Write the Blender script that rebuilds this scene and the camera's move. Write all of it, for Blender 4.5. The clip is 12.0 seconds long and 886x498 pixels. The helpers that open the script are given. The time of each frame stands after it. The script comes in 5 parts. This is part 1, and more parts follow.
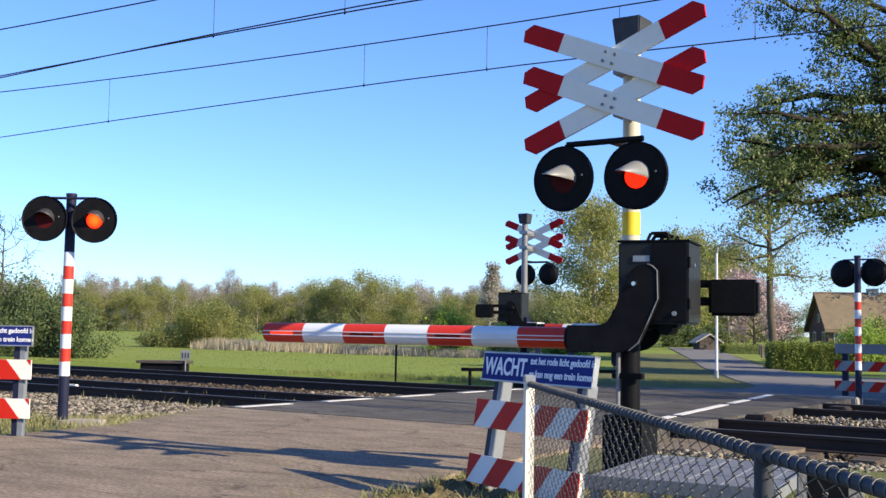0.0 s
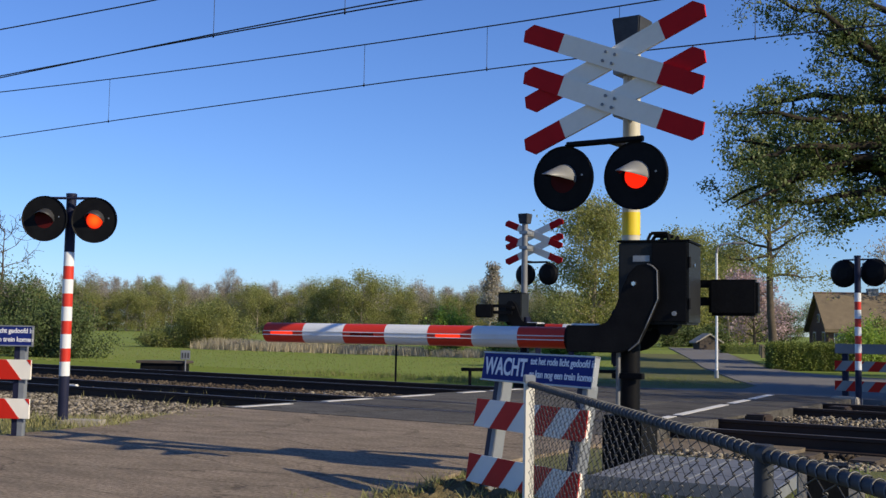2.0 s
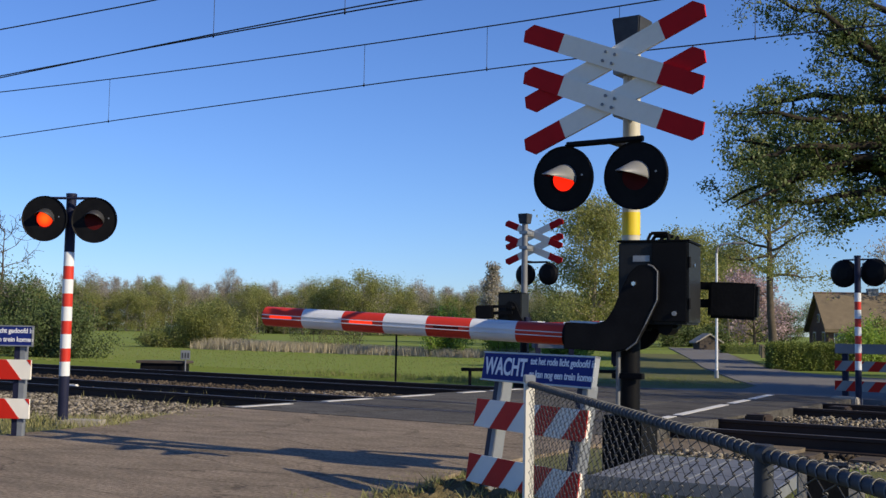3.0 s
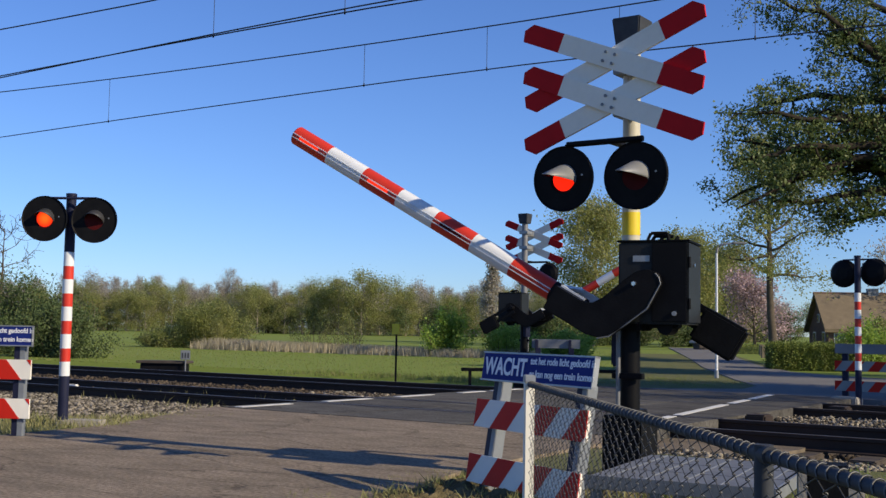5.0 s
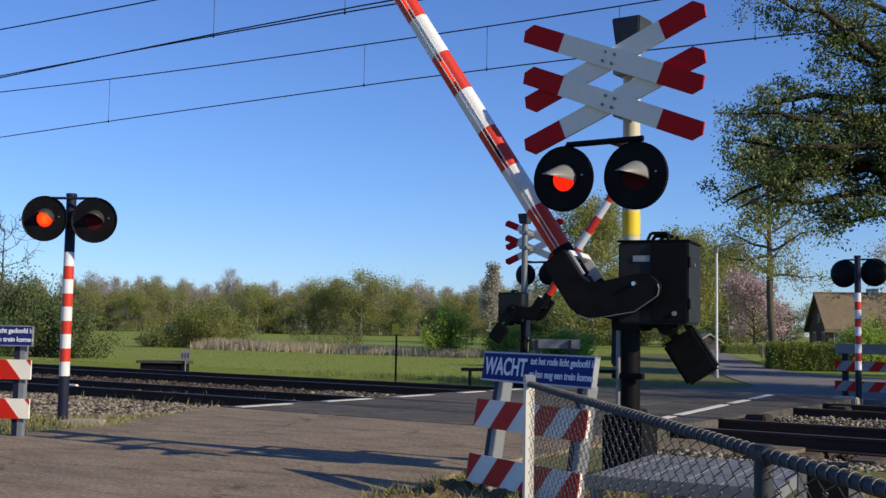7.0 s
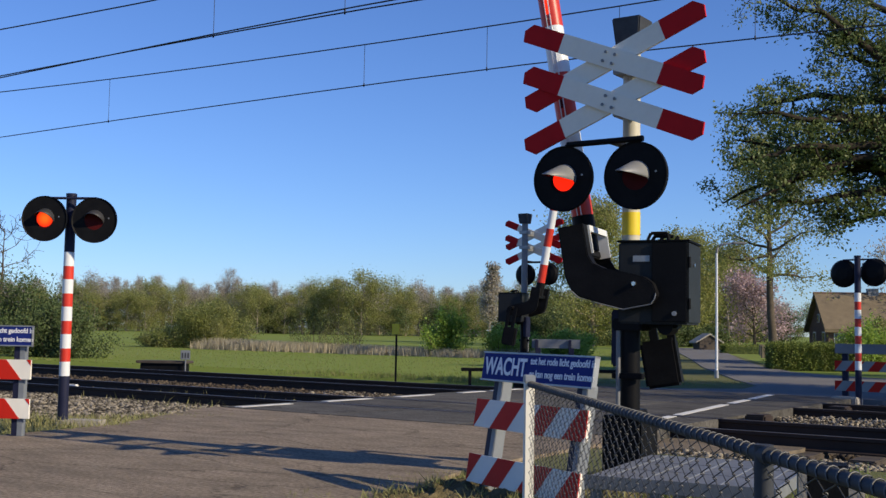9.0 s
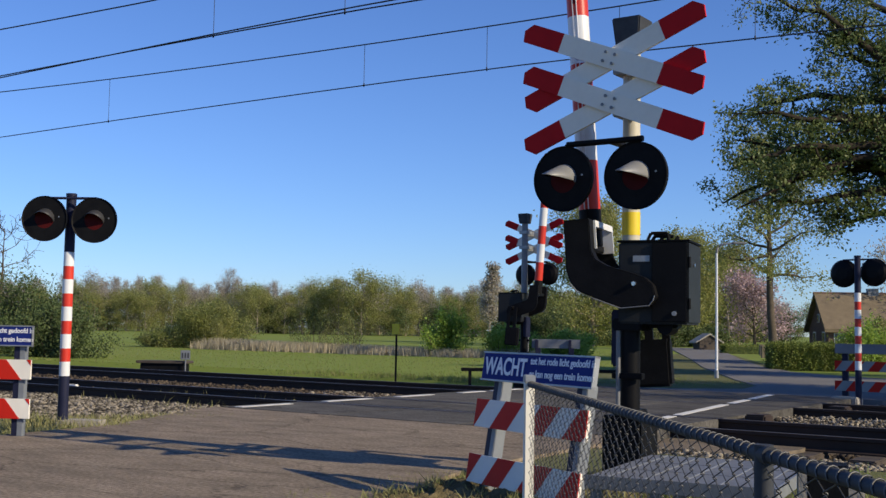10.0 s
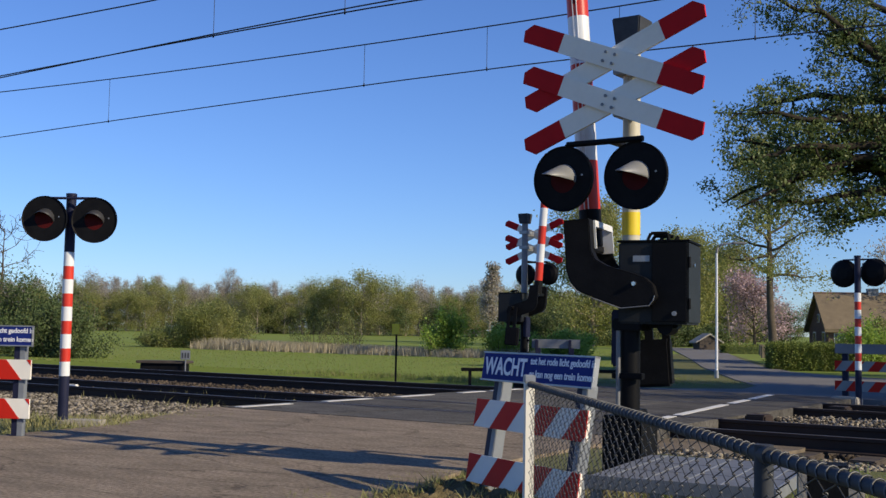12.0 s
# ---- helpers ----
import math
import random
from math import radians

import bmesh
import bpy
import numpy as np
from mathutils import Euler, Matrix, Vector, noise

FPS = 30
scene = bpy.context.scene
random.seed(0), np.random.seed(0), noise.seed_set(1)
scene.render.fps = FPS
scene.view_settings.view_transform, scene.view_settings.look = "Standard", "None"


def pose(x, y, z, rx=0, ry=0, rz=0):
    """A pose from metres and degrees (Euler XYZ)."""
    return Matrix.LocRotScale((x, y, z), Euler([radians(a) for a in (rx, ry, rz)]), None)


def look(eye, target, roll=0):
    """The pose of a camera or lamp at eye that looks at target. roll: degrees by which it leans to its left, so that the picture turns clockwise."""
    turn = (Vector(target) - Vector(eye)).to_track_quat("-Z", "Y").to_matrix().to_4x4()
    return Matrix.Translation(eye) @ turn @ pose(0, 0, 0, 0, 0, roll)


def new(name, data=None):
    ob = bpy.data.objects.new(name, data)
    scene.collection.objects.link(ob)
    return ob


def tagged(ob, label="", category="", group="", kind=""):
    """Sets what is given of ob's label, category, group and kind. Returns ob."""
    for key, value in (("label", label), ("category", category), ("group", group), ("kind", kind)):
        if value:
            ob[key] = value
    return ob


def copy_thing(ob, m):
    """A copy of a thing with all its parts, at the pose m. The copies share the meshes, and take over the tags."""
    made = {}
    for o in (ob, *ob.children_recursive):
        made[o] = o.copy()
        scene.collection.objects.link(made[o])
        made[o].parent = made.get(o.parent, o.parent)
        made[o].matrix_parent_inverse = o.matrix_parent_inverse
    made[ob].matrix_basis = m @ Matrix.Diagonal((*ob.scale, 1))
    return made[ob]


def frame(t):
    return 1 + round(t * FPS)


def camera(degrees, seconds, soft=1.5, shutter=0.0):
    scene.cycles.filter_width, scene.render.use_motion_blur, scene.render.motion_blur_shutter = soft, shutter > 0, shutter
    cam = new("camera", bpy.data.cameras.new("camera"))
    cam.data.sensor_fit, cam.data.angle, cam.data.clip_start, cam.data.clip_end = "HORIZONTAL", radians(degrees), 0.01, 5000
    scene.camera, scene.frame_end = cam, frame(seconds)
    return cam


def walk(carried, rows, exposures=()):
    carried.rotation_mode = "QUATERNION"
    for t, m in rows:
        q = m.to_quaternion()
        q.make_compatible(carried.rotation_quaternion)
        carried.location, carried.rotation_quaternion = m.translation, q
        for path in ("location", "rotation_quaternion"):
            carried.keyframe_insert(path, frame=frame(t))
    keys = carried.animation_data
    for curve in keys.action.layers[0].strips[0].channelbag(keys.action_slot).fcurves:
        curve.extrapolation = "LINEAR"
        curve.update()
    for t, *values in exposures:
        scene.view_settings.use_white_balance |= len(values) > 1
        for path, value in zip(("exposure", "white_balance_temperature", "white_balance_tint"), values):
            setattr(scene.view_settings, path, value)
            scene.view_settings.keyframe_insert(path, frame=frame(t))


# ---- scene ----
cam = camera(42.8, 12.0, soft=1.45)
EYE = (0, 0, 1.0)
VIEW = look(EYE, (0, 100, 8.2), 1.0)
walk(cam, [(0, VIEW), (12.0, VIEW)],
     exposures=[(0, 0.86), (0.2, 0.72), (0.5, 0.42), (1.0, 0.28), (1.5, 0.17), (2.2, 0.09), (3.2, 0.07), (5.0, 0.07), (12.0, 0.05)])

# ---- light ----
SUN = Vector((0.755, -0.47, 0.468))
world = bpy.data.worlds.new("sky")
scene.world = world
world.use_nodes = True
wn = world.node_tree.nodes
sky = wn.new("ShaderNodeTexSky")
sky.sky_type, sky.sun_disc = "NISHITA", False
sky.sun_elevation, sky.sun_rotation = radians(27.8), radians(121.9)
sky.air_density, sky.dust_density, sky.ozone_density = 1.0, 0.0, 3.0
tint = wn.new("ShaderNodeMix")
tint.data_type, tint.blend_type = "RGBA", "MULTIPLY"
tint.inputs["Factor"].default_value, tint.inputs["B"].default_value = 1.0, (0.69, 0.92, 1.43, 1)
world.node_tree.links.new(sky.outputs[0], tint.inputs["A"])
world.node_tree.links.new(tint.outputs["Result"], wn["Background"].inputs[0])
wn["Background"].inputs[1].default_value = 0.096
sun = new("sun", bpy.data.lights.new("sun", "SUN"))
sun.data.energy, sun.data.angle, sun.data.color = 5.0, radians(0.5), (1.0, 0.86, 0.62)
sun.matrix_world = look(SUN * 60, (0, 0, 0))

# ---- materials ----


def mat(name, a, b=None, rough=0.7, metal=0.0, scale=6.0, fine=60.0, bump=0.15, spec=0.4, island=0.0, objvar=0.0, through_light=0.0):
    """A surface of two tones mixed by coarse and fine noise, with relief."""
    m = bpy.data.materials.new(name)
    m.use_nodes = True
    n, l = m.node_tree.nodes, m.node_tree.links
    bs = n["Principled BSDF"]
    bs.inputs["Roughness"].default_value, bs.inputs["Metallic"].default_value = rough, metal
    bs.inputs["Specular IOR Level"].default_value = spec
    b = b or tuple(c * 0.75 for c in a)
    co = n.new("ShaderNodeTexCoord")
    n1, n2 = n.new("ShaderNodeTexNoise"), n.new("ShaderNodeTexNoise")
    n1.inputs["Scale"].default_value, n2.inputs["Scale"].default_value = scale, fine
    n1.inputs["Detail"].default_value, n2.inputs["Detail"].default_value = 5, 3
    for k in (n1, n2):
        l.new(co.outputs["Object"], k.inputs["Vector"])
    mixf = n.new("ShaderNodeMath")
    mixf.operation = "MULTIPLY_ADD"
    l.new(n2.outputs["Fac"], mixf.inputs[0])
    mixf.inputs[1].default_value = 0.5
    half = n.new("ShaderNodeMath")
    half.operation = "MULTIPLY_ADD"
    l.new(n1.outputs["Fac"], half.inputs[0])
    half.inputs[1].default_value, half.inputs[2].default_value = 1.6, -0.55
    l.new(half.outputs[0], mixf.inputs[2])
    fac = mixf.outputs[0]
    if island or objvar:
        src = n.new("ShaderNodeNewGeometry").outputs["Random Per Island"] if island else n.new("ShaderNodeObjectInfo").outputs["Random"]
        add = n.new("ShaderNodeMath")
        add.operation = "MULTIPLY_ADD"
        l.new(src, add.inputs[0])
        add.inputs[1].default_value = island or objvar
        sub = n.new("ShaderNodeMath")
        sub.operation = "SUBTRACT"
        l.new(fac, sub.inputs[0])
        sub.inputs[1].default_value = (island or objvar) / 2
        l.new(sub.outputs[0], add.inputs[2])
        fac = add.outputs[0]
    cl = n.new("ShaderNodeMix")
    cl.data_type, cl.clamp_factor = "RGBA", True
    l.new(fac, cl.inputs["Factor"])
    cl.inputs["A"].default_value, cl.inputs["B"].default_value = (*a, 1), (*b, 1)
    l.new(cl.outputs["Result"], bs.inputs["Base Color"])
    if bump:
        bp = n.new("ShaderNodeBump")
        bp.inputs["Strength"].default_value, bp.inputs["Distance"].default_value = bump, 0.02
        l.new(n2.outputs["Fac"], bp.inputs["Height"])
        l.new(bp.outputs[0], bs.inputs["Normal"])
    if through_light:
        tr = n.new("ShaderNodeBsdfTranslucent")
        mx = n.new("ShaderNodeMixShader")
        mx.inputs[0].default_value = through_light
        l.new(cl.outputs["Result"], tr.inputs["Color"])
        l.new(bs.outputs[0], mx.inputs[1])
        l.new(tr.outputs[0], mx.inputs[2])
        l.new(mx.outputs[0], n["Material Output"].inputs[0])
    return m


def glow(name, colour, strength):
    m = bpy.data.materials.new(name)
    m.use_nodes = True
    bs = m.node_tree.nodes["Principled BSDF"]
    bs.inputs["Base Color"].default_value = (*(0.2 * c for c in colour), 1)
    bs.inputs["Specular IOR Level"].default_value = 0.1
    bs.inputs["Emission Color"].default_value = (*colour, 1)
    bs.inputs["Emission Strength"].default_value = strength
    return m


BLACK = mat("black_paint", (0.004, 0.004, 0.005), (0.009, 0.009, 0.01), rough=0.5, bump=0.05, spec=0.1)
GREY_BLACK = mat("grey_black_paint", (0.03, 0.03, 0.033), (0.045, 0.045, 0.048), rough=0.5, bump=0.03)
# Grey that puts the sun's sheen on black hoods into their colour.
HOOD_SHEEN = mat("hood_sheen", (0.24, 0.24, 0.24), (0.17, 0.17, 0.17), rough=0.45, bump=0.03)
BLACK_SHEET = mat("black_sheet", (0.005, 0.005, 0.006), (0.011, 0.011, 0.012), rough=0.55, scale=9, bump=0.08, spec=0.08)
NAVY = mat("blue_black_paint", (0.012, 0.014, 0.035), (0.022, 0.024, 0.05), rough=0.5, bump=0.05, spec=0.15)
CREAM = mat("cream_pole", (0.62, 0.58, 0.46), (0.5, 0.46, 0.36), rough=0.5, scale=5, bump=0.05)
WHITE = mat("white_paint", (0.74, 0.75, 0.76), (0.62, 0.63, 0.64), rough=0.4, scale=4, bump=0.04)
BOARD_WHITE = mat("white_board", (0.83, 0.79, 0.7), (0.73, 0.69, 0.61), rough=0.6, scale=5, fine=30, bump=0.03, spec=0.2)
BOARD_RED = mat("red_board", (0.5, 0.008, 0.012), (0.38, 0.007, 0.01), rough=0.6, scale=5, bump=0.03, spec=0.15)
STRIPE_RED = mat("stripe_red", (0.56, 0.022, 0.012), (0.46, 0.018, 0.01), rough=0.6, scale=5, bump=0.03, spec=0.15)
RED = mat("red_paint", (0.62, 0.04, 0.018), (0.5, 0.03, 0.015), rough=0.4, scale=5, bump=0.04)
DARK_RED = mat("dark_red_lens", (0.085, 0.006, 0.006), (0.05, 0.005, 0.005), rough=0.6, bump=0.0, spec=0.1)
BOX_BLACK = mat("box_paint", (0.012, 0.013, 0.014), (0.02, 0.021, 0.022), rough=0.5, scale=7, bump=0.06, spec=0.25)
# Darker ballast tone, used between the rails and between the tracks.
DARK_STONE = mat("dark_ballast_stone", (0.11, 0.085, 0.062), (0.035, 0.028, 0.022), rough=0.95, scale=3, fine=50, bump=0.4, spec=0.1, island=1.4)


def glow_lens(name, core, edge, strength, radius):
    """A lit lens: the bulb behind it makes its middle hotter than its rim."""
    m = glow(name, edge, strength)
    n, l = m.node_tree.nodes, m.node_tree.links
    co, dist, ramp, mx = n.new("ShaderNodeTexCoord"), n.new("ShaderNodeVectorMath"), n.new("ShaderNodeMapRange"), n.new("ShaderNodeMix")
    dist.operation, mx.data_type = "LENGTH", "RGBA"
    l.new(co.outputs["Object"], dist.inputs[0])
    ramp.inputs["From Min"].default_value, ramp.inputs["From Max"].default_value = 0.25 * radius, radius
    l.new(dist.outputs["Value"], ramp.inputs["Value"])
    l.new(ramp.outputs[0], mx.inputs["Factor"])
    mx.inputs["A"].default_value, mx.inputs["B"].default_value = (*core, 1), (*edge, 1)
    l.new(mx.outputs["Result"], n["Principled BSDF"].inputs["Emission Color"])
    return m


LIT_FACING = glow_lens("lit_facing_lamp", (1.0, 0.13, 0.012), (0.75, 0.012, 0.003), 1.25, 0.09)
LIT = glow("lit_lamp", (1.0, 0.016, 0.003), 1.35)
LIT_STRIP = glow("lit_strip", (1.0, 0.035, 0.008), 1.2)
YELLOW = mat("yellow_band", (0.8, 0.6, 0.03), (0.7, 0.52, 0.03), rough=0.5, bump=0.02)
STEEL = mat("grey_steel", (0.22, 0.225, 0.235), (0.15, 0.155, 0.165), rough=0.55, metal=0.3, scale=7, bump=0.08)
GALV = mat("galvanised_steel", (0.36, 0.37, 0.38), (0.26, 0.27, 0.285), rough=0.45, metal=0.5, scale=12, bump=0.06)
GREY_BOX = mat("grey_box", (0.2, 0.22, 0.24), (0.15, 0.16, 0.18), rough=0.5, scale=6, bump=0.05)
CHROME = mat("bright_bolt", (0.8, 0.8, 0.8), (0.7, 0.7, 0.7), rough=0.25, metal=1.0, bump=0.0)
BLUE = mat("blue_sign", (0.014, 0.028, 0.18), (0.011, 0.022, 0.145), rough=0.6, scale=4, bump=0.02, spec=0.1)
LETTER = mat("sign_white", (0.8, 0.8, 0.82), (0.7, 0.7, 0.72), rough=0.4, bump=0.0)
ASPHALT = mat("worn_asphalt", (0.29, 0.23, 0.168), (0.21, 0.17, 0.127), rough=0.9, scale=1.3, fine=90, bump=0.5, spec=0.06)
FAR_ASPHALT = mat("grey_asphalt", (0.2, 0.19, 0.18), (0.15, 0.145, 0.14), rough=0.9, scale=0.6, fine=60, bump=0.3, spec=0.06)
DECK = mat("crossing_deck", (0.125, 0.118, 0.108), (0.085, 0.08, 0.074), rough=0.95, spec=0.05, scale=2.5, fine=80, bump=0.3, objvar=0.5)
LINE = mat("road_line", (0.75, 0.73, 0.68), (0.5, 0.48, 0.44), rough=0.8, scale=4, fine=50, bump=0.2)
GRASS_GROUND = mat("meadow", (0.165, 0.22, 0.036), (0.205, 0.24, 0.054), rough=0.95, scale=0.12, fine=6, bump=0.4, spec=0.1)
VERGE = mat("verge_soil", (0.17, 0.16, 0.075), (0.1, 0.115, 0.04), rough=0.95, scale=2.5, fine=50, bump=0.6, spec=0.1)
BLADE = mat("grass_blades", (0.14, 0.22, 0.032), (0.25, 0.22, 0.09), rough=0.8, scale=2, bump=0.0, island=1.0, through_light=0.3)
REED = mat("dry_reed", (0.56, 0.48, 0.34), (0.38, 0.33, 0.22), rough=0.9, scale=0.5, bump=0.0, island=0.9, through_light=0.3)
STONE = mat("ballast_stone", (0.3, 0.26, 0.2), (0.045, 0.039, 0.031), rough=0.95, scale=3, fine=50, bump=0.4, spec=0.15, island=1.6)
SAND = mat("sandy_soil", (0.22, 0.175, 0.125), (0.14, 0.115, 0.085), rough=0.95, scale=3, fine=45, bump=0.6, spec=0.1)
BALLAST_BED = mat("ballast_bed", (0.13, 0.11, 0.085), (0.07, 0.058, 0.045), rough=0.95, scale=9, fine=40, bump=0.8, spec=0.1)
RAIL = mat("rusty_rail", (0.045, 0.028, 0.02), (0.028, 0.019, 0.015), rough=0.8, metal=0.2, scale=5, bump=0.2)
RAIL_TOP = mat("polished_rail", (0.12, 0.1, 0.085), (0.08, 0.065, 0.055), rough=0.45, metal=0.6, bump=0.0)
SLEEPER = mat("sleeper", (0.09, 0.07, 0.055), (0.05, 0.04, 0.033), rough=0.9, scale=5, bump=0.4)
CONCRETE = mat("pale_concrete", (0.38, 0.35, 0.3), (0.28, 0.25, 0.21), rough=0.9, scale=3, fine=50, bump=0.3)
WOOD = mat("weathered_wood", (0.2, 0.165, 0.12), (0.12, 0.1, 0.07), rough=0.85, scale=6, fine=40, bump=0.3)
DRY_BLADE = mat("dry_grass", (0.3, 0.27, 0.13), (0.2, 0.21, 0.07), rough=0.85, scale=2, bump=0.0, island=1.0, through_light=0.25)
# Board white darkened: the tree shade on the far fences put into colour.
SHADED_WHITE = mat("shaded_white_board", (0.3, 0.3, 0.29), (0.22, 0.22, 0.21), rough=0.6, scale=5, bump=0.03)
DARK_BARK = mat("dark_bark", (0.05, 0.04, 0.03), (0.028, 0.023, 0.018), rough=0.95, scale=5, fine=30, bump=0.6, spec=0.1)
BARK = mat("bark", (0.11, 0.085, 0.06), (0.06, 0.048, 0.036), rough=0.95, scale=5, fine=30, bump=0.6)
# Bark lightened so that its colour carries the far trees' haze.
PALE_BARK = mat("pale_bark", (0.33, 0.28, 0.21), (0.22, 0.185, 0.14), rough=0.95, scale=4, fine=30, bump=0.4)
OAK_LEAF = mat("oak_leaf", (0.075, 0.125, 0.036), (0.165, 0.19, 0.06), rough=0.55, scale=0.7, bump=0.0, island=0.9, through_light=0.3)
SPRING_LEAF = mat("spring_leaf", (0.23, 0.27, 0.06), (0.34, 0.32, 0.13), rough=0.6, scale=0.5, bump=0.0, island=0.6, through_light=0.5)
LIME_LEAF = mat("lime_leaf", (0.22, 0.34, 0.045), (0.32, 0.4, 0.09), rough=0.6, scale=0.6, bump=0.0, island=0.8, through_light=0.5)
# Brown budding leaf, paled and greyed to put distance haze into its colour.
HAZY_BROWN_LEAF = mat("hazy_budding_leaf", (0.39, 0.35, 0.285), (0.47, 0.43, 0.37), rough=0.8, scale=0.3, bump=0.0, island=0.6, through_light=0.55)
DARK_LEAF = mat("dark_leaf", (0.06, 0.1, 0.028), (0.11, 0.135, 0.045), rough=0.7, scale=0.4, bump=0.0, island=0.8, through_light=0.2)
PINK_LEAF = mat("pink_blossom", (0.6, 0.43, 0.46), (0.3, 0.22, 0.2), rough=0.7, scale=0.8, bump=0.0, island=0.9, through_light=0.3)
HEDGE_LEAF = mat("hedge_leaf", (0.12, 0.17, 0.025), (0.18, 0.2, 0.04), rough=0.7, scale=1.0, bump=0.0, island=0.9, through_light=0.2)
THATCH = mat("thatch", (0.22, 0.17, 0.105), (0.13, 0.1, 0.065), rough=0.95, scale=1.5, fine=25, bump=0.6)
BRICK = mat("house_brick", (0.17, 0.1, 0.075), (0.12, 0.07, 0.055), rough=0.9, scale=3, fine=20, bump=0.2)


def asphalt_patches(m):
    """Adds worn streaks along the tracks and coarse pale grit to an asphalt."""
    n, l = m.node_tree.nodes, m.node_tree.links
    mp = n.new("ShaderNodeMapping")
    mp.inputs["Scale"].default_value = (0.7, 1.7, 1.0)
    l.new(n["Texture Coordinate"].outputs["Object"], mp.inputs["Vector"])
    st, gr = n.new("ShaderNodeTexNoise"), n.new("ShaderNodeTexNoise")
    st.inputs["Scale"].default_value, st.inputs["Detail"].default_value, st.inputs["Roughness"].default_value = 2.2, 8, 0.7
    gr.inputs["Scale"].default_value, gr.inputs["Detail"].default_value = 34, 4
    l.new(mp.outputs[0], st.inputs["Vector"])
    l.new(n["Texture Coordinate"].outputs["Object"], gr.inputs["Vector"])
    r1, r2 = n.new("ShaderNodeMapRange"), n.new("ShaderNodeMapRange")
    r1.inputs["From Min"].default_value, r1.inputs["From Max"].default_value = 0.36, 0.62
    r1.inputs["To Min"].default_value, r1.inputs["To Max"].default_value = 0.74, 1.12
    r2.inputs["From Min"].default_value, r2.inputs["From Max"].default_value = 0.35, 0.68
    r2.inputs["To Min"].default_value, r2.inputs["To Max"].default_value = 0.7, 1.3
    l.new(st.outputs["Fac"], r1.inputs["Value"])
    l.new(gr.outputs["Fac"], r2.inputs["Value"])
    mu = n.new("ShaderNodeMath")
    mu.operation = "MULTIPLY"
    l.new(r1.outputs[0], mu.inputs[0])
    l.new(r2.outputs[0], mu.inputs[1])
    # fine wandering cracks
    vo, wob, cr, mc = n.new("ShaderNodeTexVoronoi"), n.new("ShaderNodeVectorMath"), n.new("ShaderNodeMapRange"), n.new("ShaderNodeMath")
    vo.feature = "DISTANCE_TO_EDGE"
    vo.inputs["Scale"].default_value = 0.75
    wob.operation = "MULTIPLY_ADD"
    wob.inputs[1].default_value = (0.5, 0.5, 0.5)
    l.new(st.outputs["Color"], wob.inputs[0])
    l.new(mp.outputs[0], wob.inputs[2])
    l.new(wob.outputs[0], vo.inputs["Vector"])
    cr.inputs["From Min"].default_value, cr.inputs["From Max"].default_value = 0.002, 0.016
    cr.inputs["To Min"].default_value, cr.inputs["To Max"].default_value = 0.55, 1.0
    l.new(vo.outputs["Distance"], cr.inputs["Value"])
    mc.operation = "MULTIPLY"
    l.new(mu.outputs[0], mc.inputs[0])
    l.new(cr.outputs[0], mc.inputs[1])
    mu = mc
    mx = n.new("ShaderNodeMix")
    mx.data_type, mx.blend_type = "RGBA", "MULTIPLY"
    mx.inputs["Factor"].default_value = 1.0
    l.new(n["Mix"].outputs["Result"], mx.inputs["A"])
    l.new(mu.outputs[0], mx.inputs["B"])
    l.new(mx.outputs["Result"], n["Principled BSDF"].inputs["Base Color"])


asphalt_patches(ASPHALT)
asphalt_patches(DECK)
GLASS = mat("window_glass", (0.05, 0.06, 0.07), (0.04, 0.05, 0.06), rough=0.08, bump=0.0, spec=0.8)
FENCE_STEEL = mat("dull_steel", (0.055, 0.06, 0.07), (0.035, 0.038, 0.045), rough=0.7, metal=0.0, scale=15, bump=0.05, spec=0.2)
MESH_WIRE = mat("mesh_wire", (0.14, 0.14, 0.14), (0.06, 0.06, 0.06), rough=0.5, metal=0.5, scale=8, bump=0.0)
WIRE = mat("overhead_wire", (0.02, 0.02, 0.022), (0.03, 0.03, 0.032), rough=0.6, bump=0.0)
WATER = mat("pond_water", (0.03, 0.035, 0.04), (0.03, 0.035, 0.04), rough=0.08, scale=1, bump=0.02, spec=0.6)

# ---- mesh helpers ----


def part(name, bm, material, parent=None, label="", smooth=False):
    """Links a bmesh as one mesh object under a thing or a part."""
    me = bpy.data.meshes.new(name)
    bm.to_mesh(me)
    bm.free()
    for k in material if isinstance(material, (list, tuple)) else [material]:
        me.materials.append(k)
    if smooth:
        me.polygons.foreach_set("use_smooth", [True] * len(me.polygons))
    ob = new(name, me)
    if parent:
        ob.parent = parent
    return tagged(ob, label)


def raw(name, verts, faces, material, parent=None, smooth=False):
    me = bpy.data.meshes.new(name)
    me.from_pydata(verts, [], faces)
    me.materials.append(material)
    if smooth:
        me.polygons.foreach_set("use_smooth", [True] * len(me.polygons))
    ob = new(name, me)
    if parent:
        ob.parent = parent
    return ob


def thing(name, m, label, category, group="", kind=""):
    ob = new(name)
    ob.matrix_basis = m
    ob.empty_display_size = 0.1
    return tagged(ob, label, category, group, kind)


